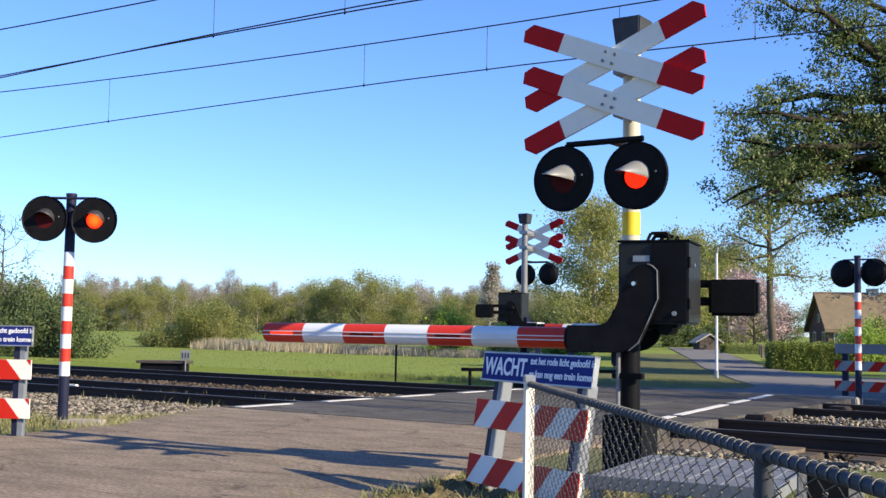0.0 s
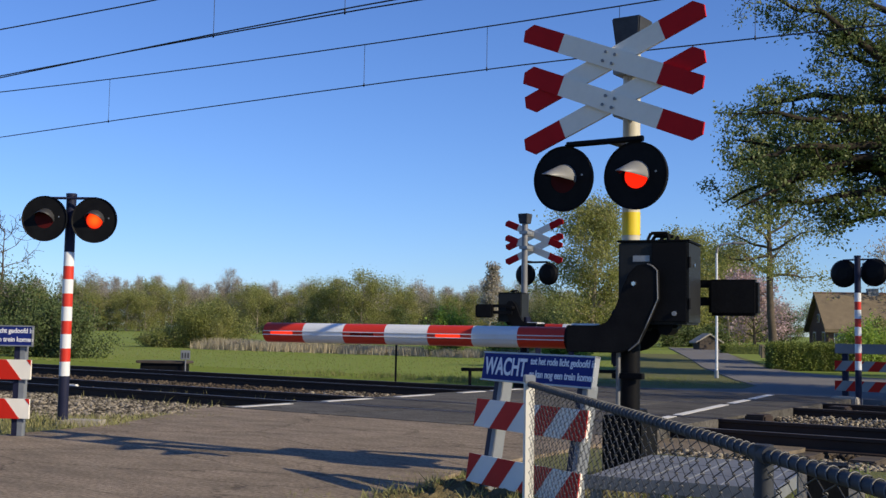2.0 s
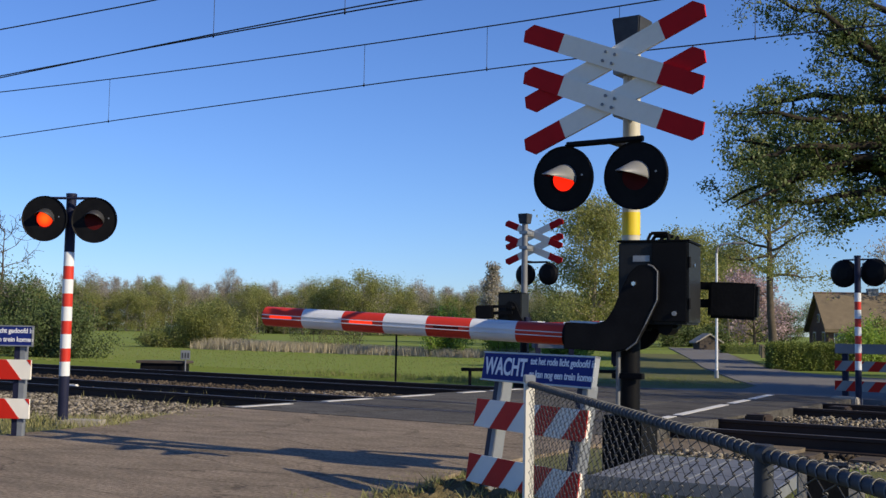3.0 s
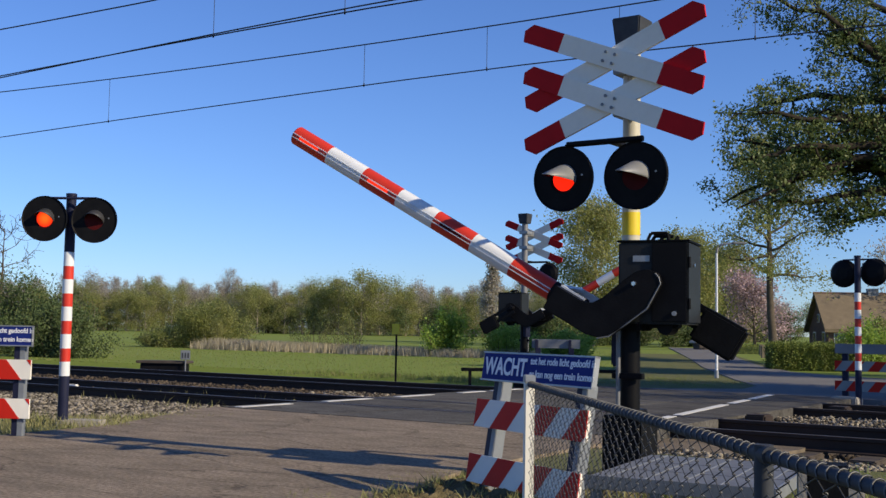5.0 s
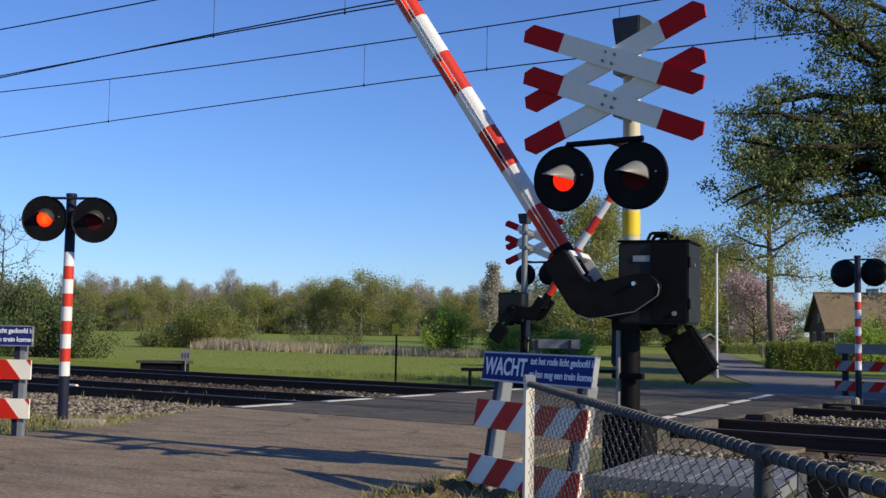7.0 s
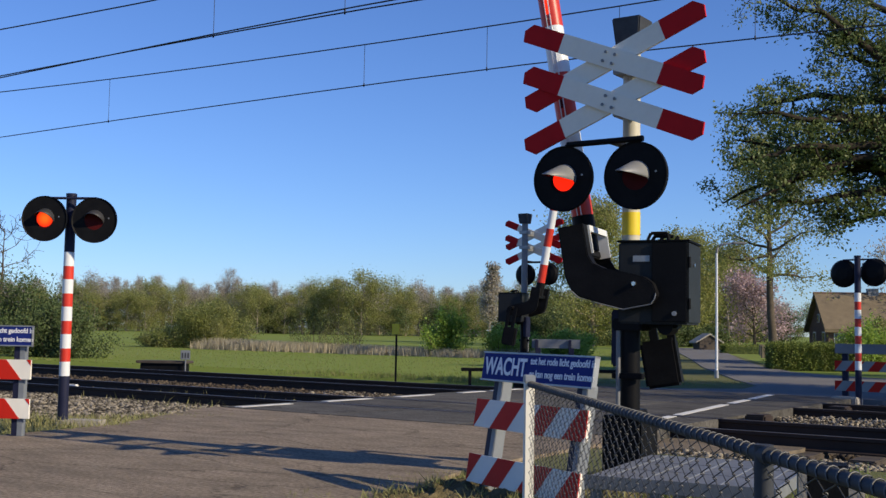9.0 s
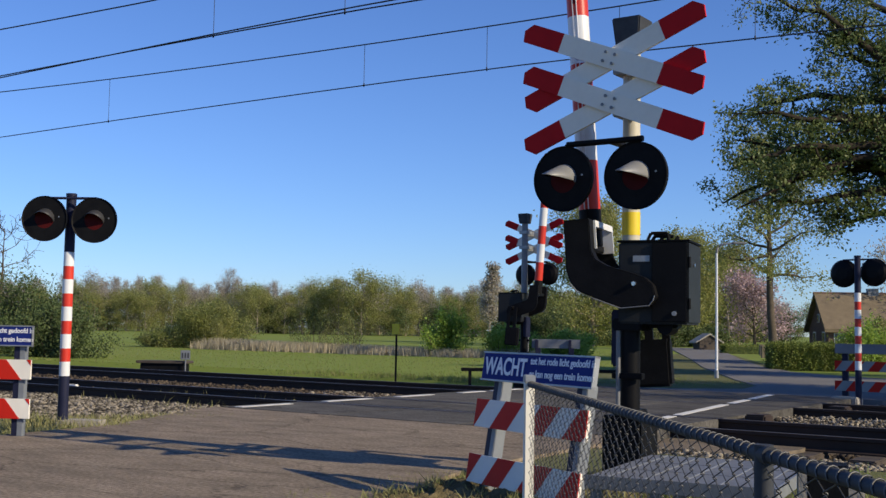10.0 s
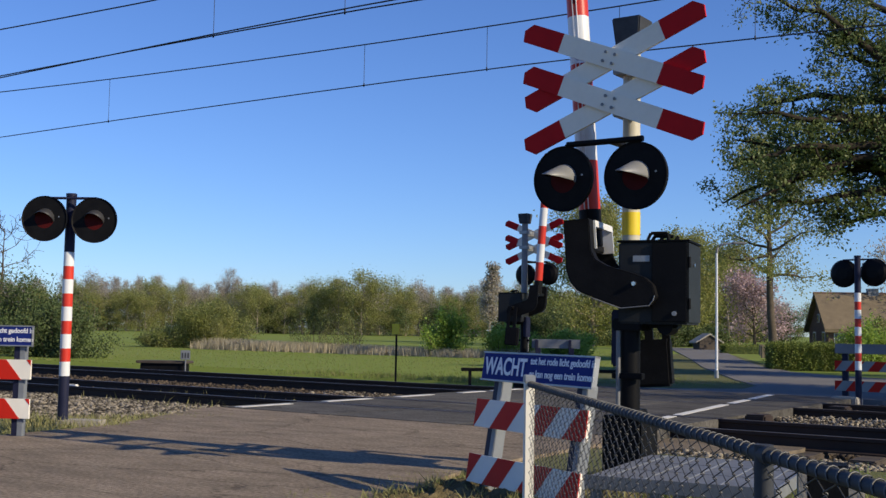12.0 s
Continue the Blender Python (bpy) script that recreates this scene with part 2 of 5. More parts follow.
def box(x0, x1, y0, y1, z0, z1, bevel=0.0, bm=None, idx=0):
    bm = bm or bmesh.new()
    made = bmesh.ops.create_cube(bm, size=1.0)["verts"]
    for v in made:
        v.co = Vector(((x0 + x1) / 2 + v.co.x * (x1 - x0), (y0 + y1) / 2 + v.co.y * (y1 - y0), (z0 + z1) / 2 + v.co.z * (z1 - z0)))
    fs = {f for v in made for f in v.link_faces}
    for f in fs:
        f.material_index = idx
    if bevel:
        bmesh.ops.bevel(bm, geom=list({e for v in made for e in v.link_edges}), offset=bevel, segments=2, affect="EDGES", material=-1)
    return bm


def rod(p, q, r0, r1=None, seg=12, bm=None, idx=0, caps=True):
    bm = bm or bmesh.new()
    p, q = Vector(p), Vector(q)
    r1 = r0 if r1 is None else r1
    m = Matrix.Translation((p + q) / 2) @ (q - p).to_track_quat("Z", "Y").to_matrix().to_4x4()
    made = bmesh.ops.create_cone(bm, cap_ends=caps, segments=seg, radius1=r0, radius2=max(r1, 1e-4), depth=(q - p).length, matrix=m)["verts"]
    for f in {f for v in made for f in v.link_faces}:
        f.material_index, f.smooth = idx, len(f.verts) == 4
        if len(f.verts) != 4:
            for e in f.edges:
                e.smooth = False
    return bm


def tube(points, radii, seg=6):
    """Vertices and faces of a bent tube along points."""
    vs, fs = [], []
    pts = [Vector(p) for p in points]
    for i, p in enumerate(pts):
        d = (pts[min(i + 1, len(pts) - 1)] - pts[max(i - 1, 0)]).normalized()
        a = d.cross(Vector((0.31, 0.17, 0.93) if abs(d.z) < 0.9 else (1, 0, 0))).normalized()
        b = d.cross(a)
        for k in range(seg):
            t = 2 * math.pi * k / seg
            vs.append(p + (a * math.cos(t) + b * math.sin(t)) * radii[i])
    for i in range(len(pts) - 1):
        for k in range(seg):
            fs.append((i * seg + k, i * seg + (k + 1) % seg, (i + 1) * seg + (k + 1) % seg, (i + 1) * seg + k))
    return vs, fs


def merge(chunks):
    vs, fs = [], []
    for v, f in chunks:
        o = len(vs)
        vs.extend(v)
        fs.extend(tuple(i + o for i in q) for q in f)
    return vs, fs


def slab(outline, y0, y1, bm=None, idx=0, bevel=0.0):
    """A plate in the xz plane, from y0 to y1."""
    bm = bm or bmesh.new()
    f = bm.faces.new([bm.verts.new((x, y0, z)) for x, z in outline])
    f.material_index = idx
    ext = bmesh.ops.extrude_face_region(bm, geom=[f])["geom"]
    bmesh.ops.translate(bm, verts=[g for g in ext if isinstance(g, bmesh.types.BMVert)], vec=(0, y1 - y0, 0))
    for g in bm.faces:
        if idx:
            g.material_index = idx
    bmesh.ops.recalc_face_normals(bm, faces=bm.faces)
    if bevel:
        bmesh.ops.bevel(bm, geom=[e for e in bm.edges], offset=bevel, segments=2, affect="EDGES")
    return bm


TURN = -34.5
CROSSING = pose(0, 0, 0, 0, 0, TURN)


def at(x, y, z=0.0, turn=0.0):
    """A pose in the crossing's frame: x along the tracks, y across them."""
    return CROSSING @ pose(x, y, z, 0, 0, turn)


# ---- ground, roads, tracks ----


def sheet(name, outline, z, thick, material, label, category, m=None):
    bm = bmesh.new()
    f = bm.faces.new([bm.verts.new((x, y, z)) for x, y in outline])
    if f.normal.z < 0:
        f.normal_flip()
    bm.normal_update()
    ext = bmesh.ops.extrude_face_region(bm, geom=[f])["geom"]
    bmesh.ops.translate(bm, verts=[g for g in ext if isinstance(g, bmesh.types.BMVert)], vec=(0, 0, -thick))
    bmesh.ops.recalc_face_normals(bm, faces=bm.faces)
    ob = part(name, bm, material)
    ob.matrix_basis = m or CROSSING
    return tagged(ob, label, category, kind="structure")


# one sheet, with a shallow trench for the ballast
ROWS = ((-2000, -0.06), (7.3, -0.06), (7.5, -0.34), (20.7, -0.34), (21.3, -0.06), (4500, -0.06))
ground = raw("ground", [(x, y, z) for y, z in ROWS for x in (-4000, 4000)], [(2 * k, 2 * k + 1, 2 * k + 3, 2 * k + 2) for k in range(5)], GRASS_GROUND)
ground.matrix_basis = CROSSING
tagged(ground, "flat green spring meadow reaching the wooded horizon", "meadow", kind="structure")

sheet("road", [(-9.35, 10.15), (-4.75, 10.15), (-4.55, 7), (-4.0, 5), (-3.6, 2), (-3.6, -20), (-9.3, -20), (-9.0, 6), (-9.2, 7.6), (-10.2, 9.6), (-10.4, 10.15)][::-1], 0.0, 0.3, ASPHALT,
      "worn brownish grey asphalt road leading to the crossing", "road")
sheet("verge_near", [(-4.55, 7), (-4.7, 9.2), (6, 9.2), (8, -20), (-3.6, -20), (-3.6, 2), (-4.0, 5)], -0.03, 0.25, VERGE,
      "dry patchy grass verge beside the road", "verge")
sheet("verge_left", [(-9.0, 6), (-9.3, -20), (-30, -20), (-30, 7.6), (-9.2, 7.6)], -0.03, 0.25, VERGE,
      "patchy grass verge beside the road", "verge")

# far road: over the crossing, bending away, and a lane along the tracks
FAR_ROAD = [(-10.2, 19.5), (-8.6, 20.2), (-7.6, 21.4), (-7.9, 23.0), (-9.3, 25.6), (-13.6, 34.5), (-17.8, 44), (-25.5, 61), (-36, 84), (-32, 84), (-22.5, 61), (-17.0, 47.5), (-12.9, 38), (-10.3, 33), (-8.7, 31.2), (-6.5, 29.6), (0, 27), (8, 25.6), (40, 25.2), (40, 20.9), (-2, 20.5), (-4.6, 19.5)]
sheet("road_far", FAR_ROAD, -0.02, 0.25, FAR_ASPHALT, "grey country lane bending away behind the crossing", "road")

sheet("verge_far", [(2.4, 18.6), (5.6, 18.6), (9.0, 27), (15.5, 60), (9.0, 60), (5.2, 34), (3.0, 26)], -0.04, 0.3, VERGE, "patchy grass verge beside the lane, darker than the meadow", "verge", Matrix())

RAILS = (11.78, 13.22, 16.1, 17.54)
deck = thing("crossing_deck", CROSSING, "dark grey crossing deck of long panels between rails", "level crossing", kind="structure")
edges = [(10.2, 11.70), (11.86, 13.14), (13.30, 16.02), (16.18, 17.46), (17.62, 19.45)]
for y0, y1 in edges:
    x = -10.35
    while x < -5.0:
        part("panel", box(x, x + 1.78, y0, y1 - 0.012, -0.25, -0.002 if y1 - y0 < 1.4 else 0.0, 0.006), DECK, deck)
        x += 1.795
part("joint", box(-10.35, -4.9, 10.13, 10.2, -0.2, -0.006), BLACK, deck, "dark joint between road and deck")
sheet("sand_strip", [(-5.0, 9.2), (-3.7, 9.2), (-3.5, 11.6), (-3.9, 13.6), (-3.3, 15.6), (-3.8, 17.3), (-3.4, 19.6), (-5.0, 19.6)], -0.13, 0.25, SAND, "pale sandy soil along the deck's edge", "soil")
lines = thing("road_markings", CROSSING, "worn white dashed edge lines across the crossing", "road marking", kind="structure")
for y0, y1 in ((10.3, 11.25), (11.95, 12.95), (13.6, 14.5), (15.3, 16.0), (16.3, 17.2)):
    part("dash", box(-10.2, -10.07, y0, y1, 0.0, 0.005), LINE, lines)
for y0, y1 in ((11.9, 13.1), (13.35, 15.9), (16.25, 17.4), (17.7, 19.3)):
    part("dash", box(-0.06, 0.06, y0 - 13.2, y1 - 13.2, 0.0, 0.005), LINE, lines).matrix_basis = pose(-5.57, 13.2, 0, 0, 0, 7.5)

tagged(raw("ballast_bed", [(x, y, z) for x in (-90, -10.4) for y, z in ((7.4, -0.1), (9.4, -0.08), (11.2, -0.16), (18.3, -0.16), (20.2, -0.2), (20.9, -0.24))]
           + [(x, y, z) for x in (-4.9, 40) for y, z in ((9.0, -0.1), (9.6, -0.1), (11.2, -0.25), (18.3, -0.25), (20.2, -0.26), (20.9, -0.3))],
           [(i, i + 6, i + 7, i + 1) for i in range(5)] + [(12 + i, 18 + i, 19 + i, 13 + i) for i in range(5)], BALLAST_BED), "brown grey ballast bed under the tracks", "ballast", kind="structure").matrix_basis = CROSSING


def rail_profile():
    return [(-0.07, -0.165), (0.07, -0.165), (0.07, -0.15), (0.012, -0.13), (0.012, -0.045), (0.036, -0.035), (0.036, -0.004), (0.03, 0.0), (-0.03, 0.0), (-0.036, -0.004), (-0.036, -0.035), (-0.012, -0.045), (-0.012, -0.13), (-0.07, -0.15)]


for ty in (0, 1):
    tr = thing("railway_track", CROSSING, "rusty railway track on dark sleepers in ballast", "railway track", "railway tracks")
    for ry in RAILS[ty * 2:ty * 2 + 2]:
        prof = rail_profile()
        n = len(prof)
        xs = (-120, 60)
        vs = [(x, ry + a, b) for x in xs for a, b in prof]
        fs = [(i, (i + 1) % n, n + (i + 1) % n, n + i) for i in range(n)]
        ob = raw("rail", vs, fs, RAIL, tr)
        ob.data.materials.append(RAIL_TOP)
        ob.data.polygons[7].material_index = 1
    me = None
    x = -45.0
    c = (RAILS[ty * 2] + RAILS[ty * 2 + 1]) / 2
    while x < 14:
        if not -10.7 < x < -4.8:
            if me is None:
                s = part("sleeper", box(-0.13, 0.13, -1.28, 1.28, -0.32, -0.166, 0.012), SLEEPER, tr)
                me = s.data
            else:
                s = new("sleeper", me)
                s.parent = tr
            s.location = (x, c, 0)
        x += 0.62


# ---- level crossing signals ----
# Made-up dark covers that hide the lit faces while a lamp is out.
UNLIT_COVERS = []


def lamp(parent, x, y, z, turn, side, lit=True, size=1.0, cowl=0.265, paint=None):
    """A round black lamp plate with a hood and a lens; an added dark disc slides behind the lit one to imitate
    switching on.
    """
    base = part("lamp", plate(0.232, 0.1), BLACK_SHEET, parent, "round black lamp plate")
    base.matrix_basis = pose(x, y, z, 0, 0, turn) @ Matrix.Diagonal((size, size, size, 1))
    bm = rod((0, 0.02, 0), (0, 0.06, 0), 0.228, 0.19, 28)
    rod((0, 0.06, 0), (0, 0.09, 0), 0.19, 0.10, 28, bm)
    part("housing", bm, BLACK, base, "black domed lamp housing")
    # long cowl over the lens, black within; the default grey outside carries painted sun sheen
    vs, fs, n = [], [], 20
    for k in range(n + 1):
        t = math.pi * (-0.09 + 0.99 * k / n)
        reach = 0.012 + cowl * max(0.0, math.sin(t + 0.18)) ** 0.9
        for r in (0.097, 0.103):
            for d in (0.0, reach * 0.5, reach):
                q = r * (1 - 0.6 * d)
                vs.append((q * math.cos(t), -d, q * math.sin(t) - 0.3 * d))
    for k in range(n):
        a, b = 6 * k, 6 * k + 6
        fs += [(a, a + 1, b + 1, b), (a + 1, a + 2, b + 2, b + 1), (a + 3, b + 3, b + 4, a + 4), (a + 4, b + 4, b + 5, a + 5), (a + 2, a + 5, b + 5, b + 2)]
    hood = raw("hood", vs, fs, paint or HOOD_SHEEN, base, True)
    hood.data.materials.append(BLACK)
    for p in hood.data.polygons:
        p.material_index = 1 if p.index % 5 < 2 else 0
    if not lit:
        part("lens", rod((0, 0.003, 0), (0, 0.007, 0), 0.104, 0.104, 24), DARK_RED, base)
    else:
        part("lamp_light", rod((0, 0.012, 0), (0, 0.016, 0), 0.086, 0.086, 24), LIT_FACING if paint else LIT, base, "glowing red lamp")
        sh = part("shutter", rod((0, 0.003, 0), (0, 0.007, 0), 0.104, 0.104, 24), DARK_RED, base, "dark red disc added to hide the lit lamp")
        UNLIT_COVERS.append((sh, side))
    part("screw", rod((0.15, -0.006, 0.02), (0.15, 0, 0.02), 0.008, 0.006, 8), GALV, base)
    return base


def plate(r, hole):
    bm = bmesh.new()
    n = 40
    rings = []
    for rr, y in ((hole, 0.0), (r - 0.012, 0.0), (r, -0.012), (r, 0.02), (hole, 0.002)):
        rings.append([bm.verts.new((rr * math.cos(2 * math.pi * k / n), y, rr * math.sin(2 * math.pi * k / n))) for k in range(n)])
    for a, b in zip(rings, rings[1:]):
        for k in range(n):
            bm.faces.new((a[k], a[(k + 1) % n], b[(k + 1) % n], b[k]))
    bmesh.ops.recalc_face_normals(bm, faces=bm.faces)
    for f in bm.faces:
        f.smooth = False
    return bm


def cross_board(parent, z, y, lean):
    """One board of the cross: white with red ends and clipped tips."""
    h, w, red = 0.665, 0.066, 0.38
    out = part("cross_board", slab([(-red, -w), (red, -w), (red, w), (-red, w)], 0, 0.022), BOARD_WHITE, None)
    out.parent = parent
    out.matrix_basis = pose(0.045, y, z, 0, lean, 0)
    for s in (1, -1):
        # the tip is cut upright, with its outer corner clipped
        k = s if lean > 0 else -s
        pts = [(s * red, -k * w), (s * (h - 0.035), -k * w), (s * (h + 0.02), -k * 0.008), (s * (h + 0.002), k * w), (s * red, k * w)]
        part("red_end", slab(pts, 0, 0.022), BOARD_RED, out, "red board end")
    for bx in (-0.035, 0.035):
        for bz in (-0.03, 0.03):
            part("bolt", rod((bx, -0.012, bz), (bx, 0.0, bz), 0.011, 0.009, 8), GREY_BOX, out)
    return out


def signal_mast(m, label, cream=CREAM):
    """A barrier signal: pole, double cross, two lamps, machine, barrier arm with counterweight."""
    t = thing("barrier_signal", m, label, "level crossing signal", "barrier signals")
    part("pole", rod((0, 0, 1.60), (0, 0, 3.02), 0.061, 0.058, 20), cream, t, "cream painted upper pole")
    part("lower_pole", rod((0, 0, 0), (0, 0, 1.1), 0.066, 0.066, 20), BLACK, t, "black lower pole")
    if cream is CREAM:
        part("yellow_band", rod((0, 0, 1.66), (0, 0, 1.815), 0.0625, 0.0625, 20), YELLOW, t, "yellow reflective band with faint writing")
    bm = bmesh.new()
    lo, hi = 0.085, 0.105
    v = [bm.verts.new((sx * s, sy * s, z)) for s, z in ((lo, 2.95), (hi, 3.14)) for sx, sy in ((-1, -1), (1, -1), (1, 1), (-1, 1))]
    for q in ((0, 3, 2, 1), (4, 5, 6, 7), (0, 1, 5, 4), (1, 2, 6, 5), (2, 3, 7, 6), (3, 0, 4, 7)):
        bm.faces.new([v[i] for i in q])
    bmesh.ops.bevel(bm, geom=list(bm.edges), offset=0.008, segments=2, affect="EDGES")
    part("bell_cap", bm, FENCE_STEEL, t, "grey tapered bell housing")
    for z in (2.779, 2.491):
        cross_board(t, z, -0.442, 22)
        cross_board(t, z, -0.418, -22)
        part("clamp", box(-0.09, 0.09, -0.115, 0.07, z - 0.03, z + 0.03, 0.006), GALV, t)
        part("clamp_bracket", box(0.03, 0.07, -0.394, -0.05, z - 0.05, z + 0.05, 0.004), STEEL, t)
    bm = rod((-0.26, -0.43, 2.235), (0.28, -0.43, 2.235), 0.02, 0.02, 10)
    rod((0.05, -0.43, 2.235), (0.05, 0, 2.235), 0.02, 0.02, 10, bm)
    rod((-0.26, -0.43, 2.235), (-0.26, -0.43, 2.15), 0.018, 0.018, 10, bm)
    part("lamp_bracket", bm, BLACK, t)
    lamp(t, -0.268, -0.47, 2.005, 0, "L", size=0.93)
    lamp(t, 0.248, -0.47, 1.995, 0, "R", size=0.93)
    # machine box with lid, latch gear and label plate
    part("machine_box", box(-0.015, 0.45, -0.10, 0.36, 1.065, 1.61, 0.014), BOX_BLACK, t, "black barrier machine box")
    part("box_door", box(0.21, 0.44, -0.114, -0.098, 1.08, 1.597, 0.005), BLACK, t, "black front door of the box")
    part("box_lid", box(-0.022, 0.457, -0.107, 0.367, 1.604, 1.618, 0.004), BLACK, t)
    part("name_plate", box(0.085, 0.195, -0.106, -0.098, 1.475, 1.515), GALV, t, "pale metal plate")
    bm = bmesh.new()
    for k in range(4):
        rod((0.18 + 0.05 * k, 0.0, 1.60), (0.21 + 0.05 * k, 0.02, 1.66 - 0.014 * (k % 2)), 0.012, 0.012, 8, bm)
    rod((0.20, 0.02, 1.655), (0.33, 0.02, 1.647), 0.014, 0.012, 8, bm)
    rod((0.16, -0.03, 1.605), (0.185, -0.02, 1.668), 0.011, 0.011, 8, bm)
    rod((0.185, -0.02, 1.668), (0.29, 0.0, 1.672), 0.011, 0.011, 8, bm)
    rod((0.29, 0.0, 1.672), (0.30, 0.01, 1.61), 0.011, 0.011, 8, bm)
    part("hinge_gear", bm, BLACK, t)
    bm = bmesh.new()
    for z in (1.2, 1.47):
        rod((0.452, -0.085, z - 0.035), (0.452, -0.085, z + 0.035), 0.011, 0.011, 8, bm)
    part("door_hinge", bm, BLACK, t)
    part("bolt", rod((0.46, 0.08, 1.46), (0.449, 0.08, 1.46), 0.014, 0.014, 8), CHROME, t)
    part("latch", rod((0.36, -0.125, 1.135), (0.36, -0.11, 1.135), 0.016, 0.016, 10), GALV, t, "small steel latch")
    bm = rod((0.28, -0.02, 1.045), (0.28, 0.2, 1.045), 0.05, 0.05, 16)
    box(0.16, 0.36, 0.0, 0.16, 1.04, 1.07, 0.006, bm)
    part("bearing", bm, BLACK, t)
    swing = Matrix.Translation((0.18, -0.17, 0)) @ pose(0, 0, 0, 0, 0, ARM_TURN) @ Matrix.Translation((-0.18, 0.17, 0))
    for k in t.children:
        if k.name.split(".")[0] in ("machine_box", "box_door", "name_plate", "hinge_gear", "bolt", "box_lid", "door_hinge", "latch", "bearing"):
            k.matrix_basis = swing
    part("mount", box(-0.09, 0.12, -0.1, 0.09, 1.02, 1.1, 0.01), BLACK, t)
    part("cable_box", box(-0.13, -0.06, -0.03, 0.14, 0.78, 1.16, 0.01), NAVY, t, "blue grey cable box")
    part("cross_bar", box(-0.1, 0.12, -0.08, -0.03, 0.70, 0.74, 0.004), BLACK, t)
    part("conduit", rod((-0.055, -0.07, 0.1), (-0.055, -0.07, 1.05), 0.016, 0.016, 8), STEEL, t, "grey conduit")
    part("foot_flange", rod((0, 0, 0.44), (0, 0, 0.50), 0.13, 0.11, 20), BLACK, t)
    part("foundation", box(-0.14, 0.14, -0.14, 0.14, -0.3, 0.46, 0.012), BLACK_SHEET, t, "black foundation block")
    # barrier arm, turning about the axle at its origin
    arm = part("barrier_arm", gooseneck(), BLACK_SHEET, t, "black curved barrier arm")
    arm.location = PIVOT
    part("arm_rim", rim(), STEEL, arm, "bright rim of the arm")
    part("axle_bolt", rod((0, -0.07, 0), (0, -0.045, 0), 0.014, 0.018, 12), CHROME, arm, "shiny axle bolt")
    bm = rod((0, 0.0, 0), (0, 0.75, 0), 0.03, 0.03, 12)
    part("axle", bm, BLACK, arm)
    part("far_arm", gooseneck(0.545, 0.585), BLACK_SHEET, arm, "second black arm behind the box")
    for z0, z1 in ((0.005, 0.06), (-0.12, -0.06)):
        part("weight_bar", box(-0.02, 0.44, 0.71, 0.74, z0, z1), BLACK, arm)
    part("counterweight", box(0.36, 0.695, 0.66, 0.79, -0.19, 0.062, 0.02), BLACK_SHEET, arm, "black counterweight")
    # fork that holds the boom between the two arms
    part("near_cheek", box(-0.45, -0.26, 0.062, 0.074, -0.36, -0.262), WHITE, arm, "white cheek of the boom fork")
    part("far_cheek", box(-0.45, -0.26, 0.53, 0.543, -0.36, -0.262), WHITE, arm, "white cheek of the boom fork")
    part("fork_strip", box(-0.453, -0.41, 0.074, 0.53, -0.29, -0.264), WHITE, arm, "white cross strip of the boom fork")
    part("fork_tie", box(-0.32, -0.26, 0.062, 0.543, -0.42, -0.33, 0.01), BLACK, arm, "black tie between the two arms")
    part("boom_socket", rod((BOOM_X, BOOM_Y, BOOM_Z), (-0.3, BOOM_Y, BOOM_Z), 0.078, 0.078, 20), BLACK, arm, "black socket of the boom")
    boom(arm)
    return t, arm


PIVOT = Vector((0.115, -0.17, 1.325))
ARM_X = 0.065
ARM_TURN = 12
STRIPE, BOOM_R = 0.344, 0.075
BOOM_X, BOOM_Y, BOOM_Z = -0.555, 0.32, -0.362


def gooseneck(y0=-0.05, y1=0.06):
    """The arm's side plate: round at the axle, sweeping down to the boom's socket."""
    out = [(0.05, 0.115), (0.08, 0.085), (0.085, -0.1), (0.02, -0.25), (-0.04, -0.38), (-0.10, -0.43), (-0.18, -0.452),
           (-0.52, -0.452), (-0.52, -0.275), (-0.31, -0.275), (-0.245, -0.25), (-0.2, -0.18), (-0.14, -0.02), (-0.10, 0.07), (-0.05, 0.12), (0.03, 0.135)]
    return slab([(x + ARM_X, z) for x, z in out], y0, y1, bevel=0.006)


def rim():
    path = [(0.02, 0.128), (0.053, 0.116), (0.084, 0.086), (0.089, -0.1), (0.024, -0.252), (-0.036, -0.382), (-0.098, -0.434)]
    vs, fs = tube([(x + ARM_X, -0.05, z) for x, z in path], [0.0045] * 7, 6)
    bm = bmesh.new()
    vv = [bm.verts.new(v) for v in vs]
    for f in fs:
        bm.faces.new([vv[i] for i in f])
    return bm


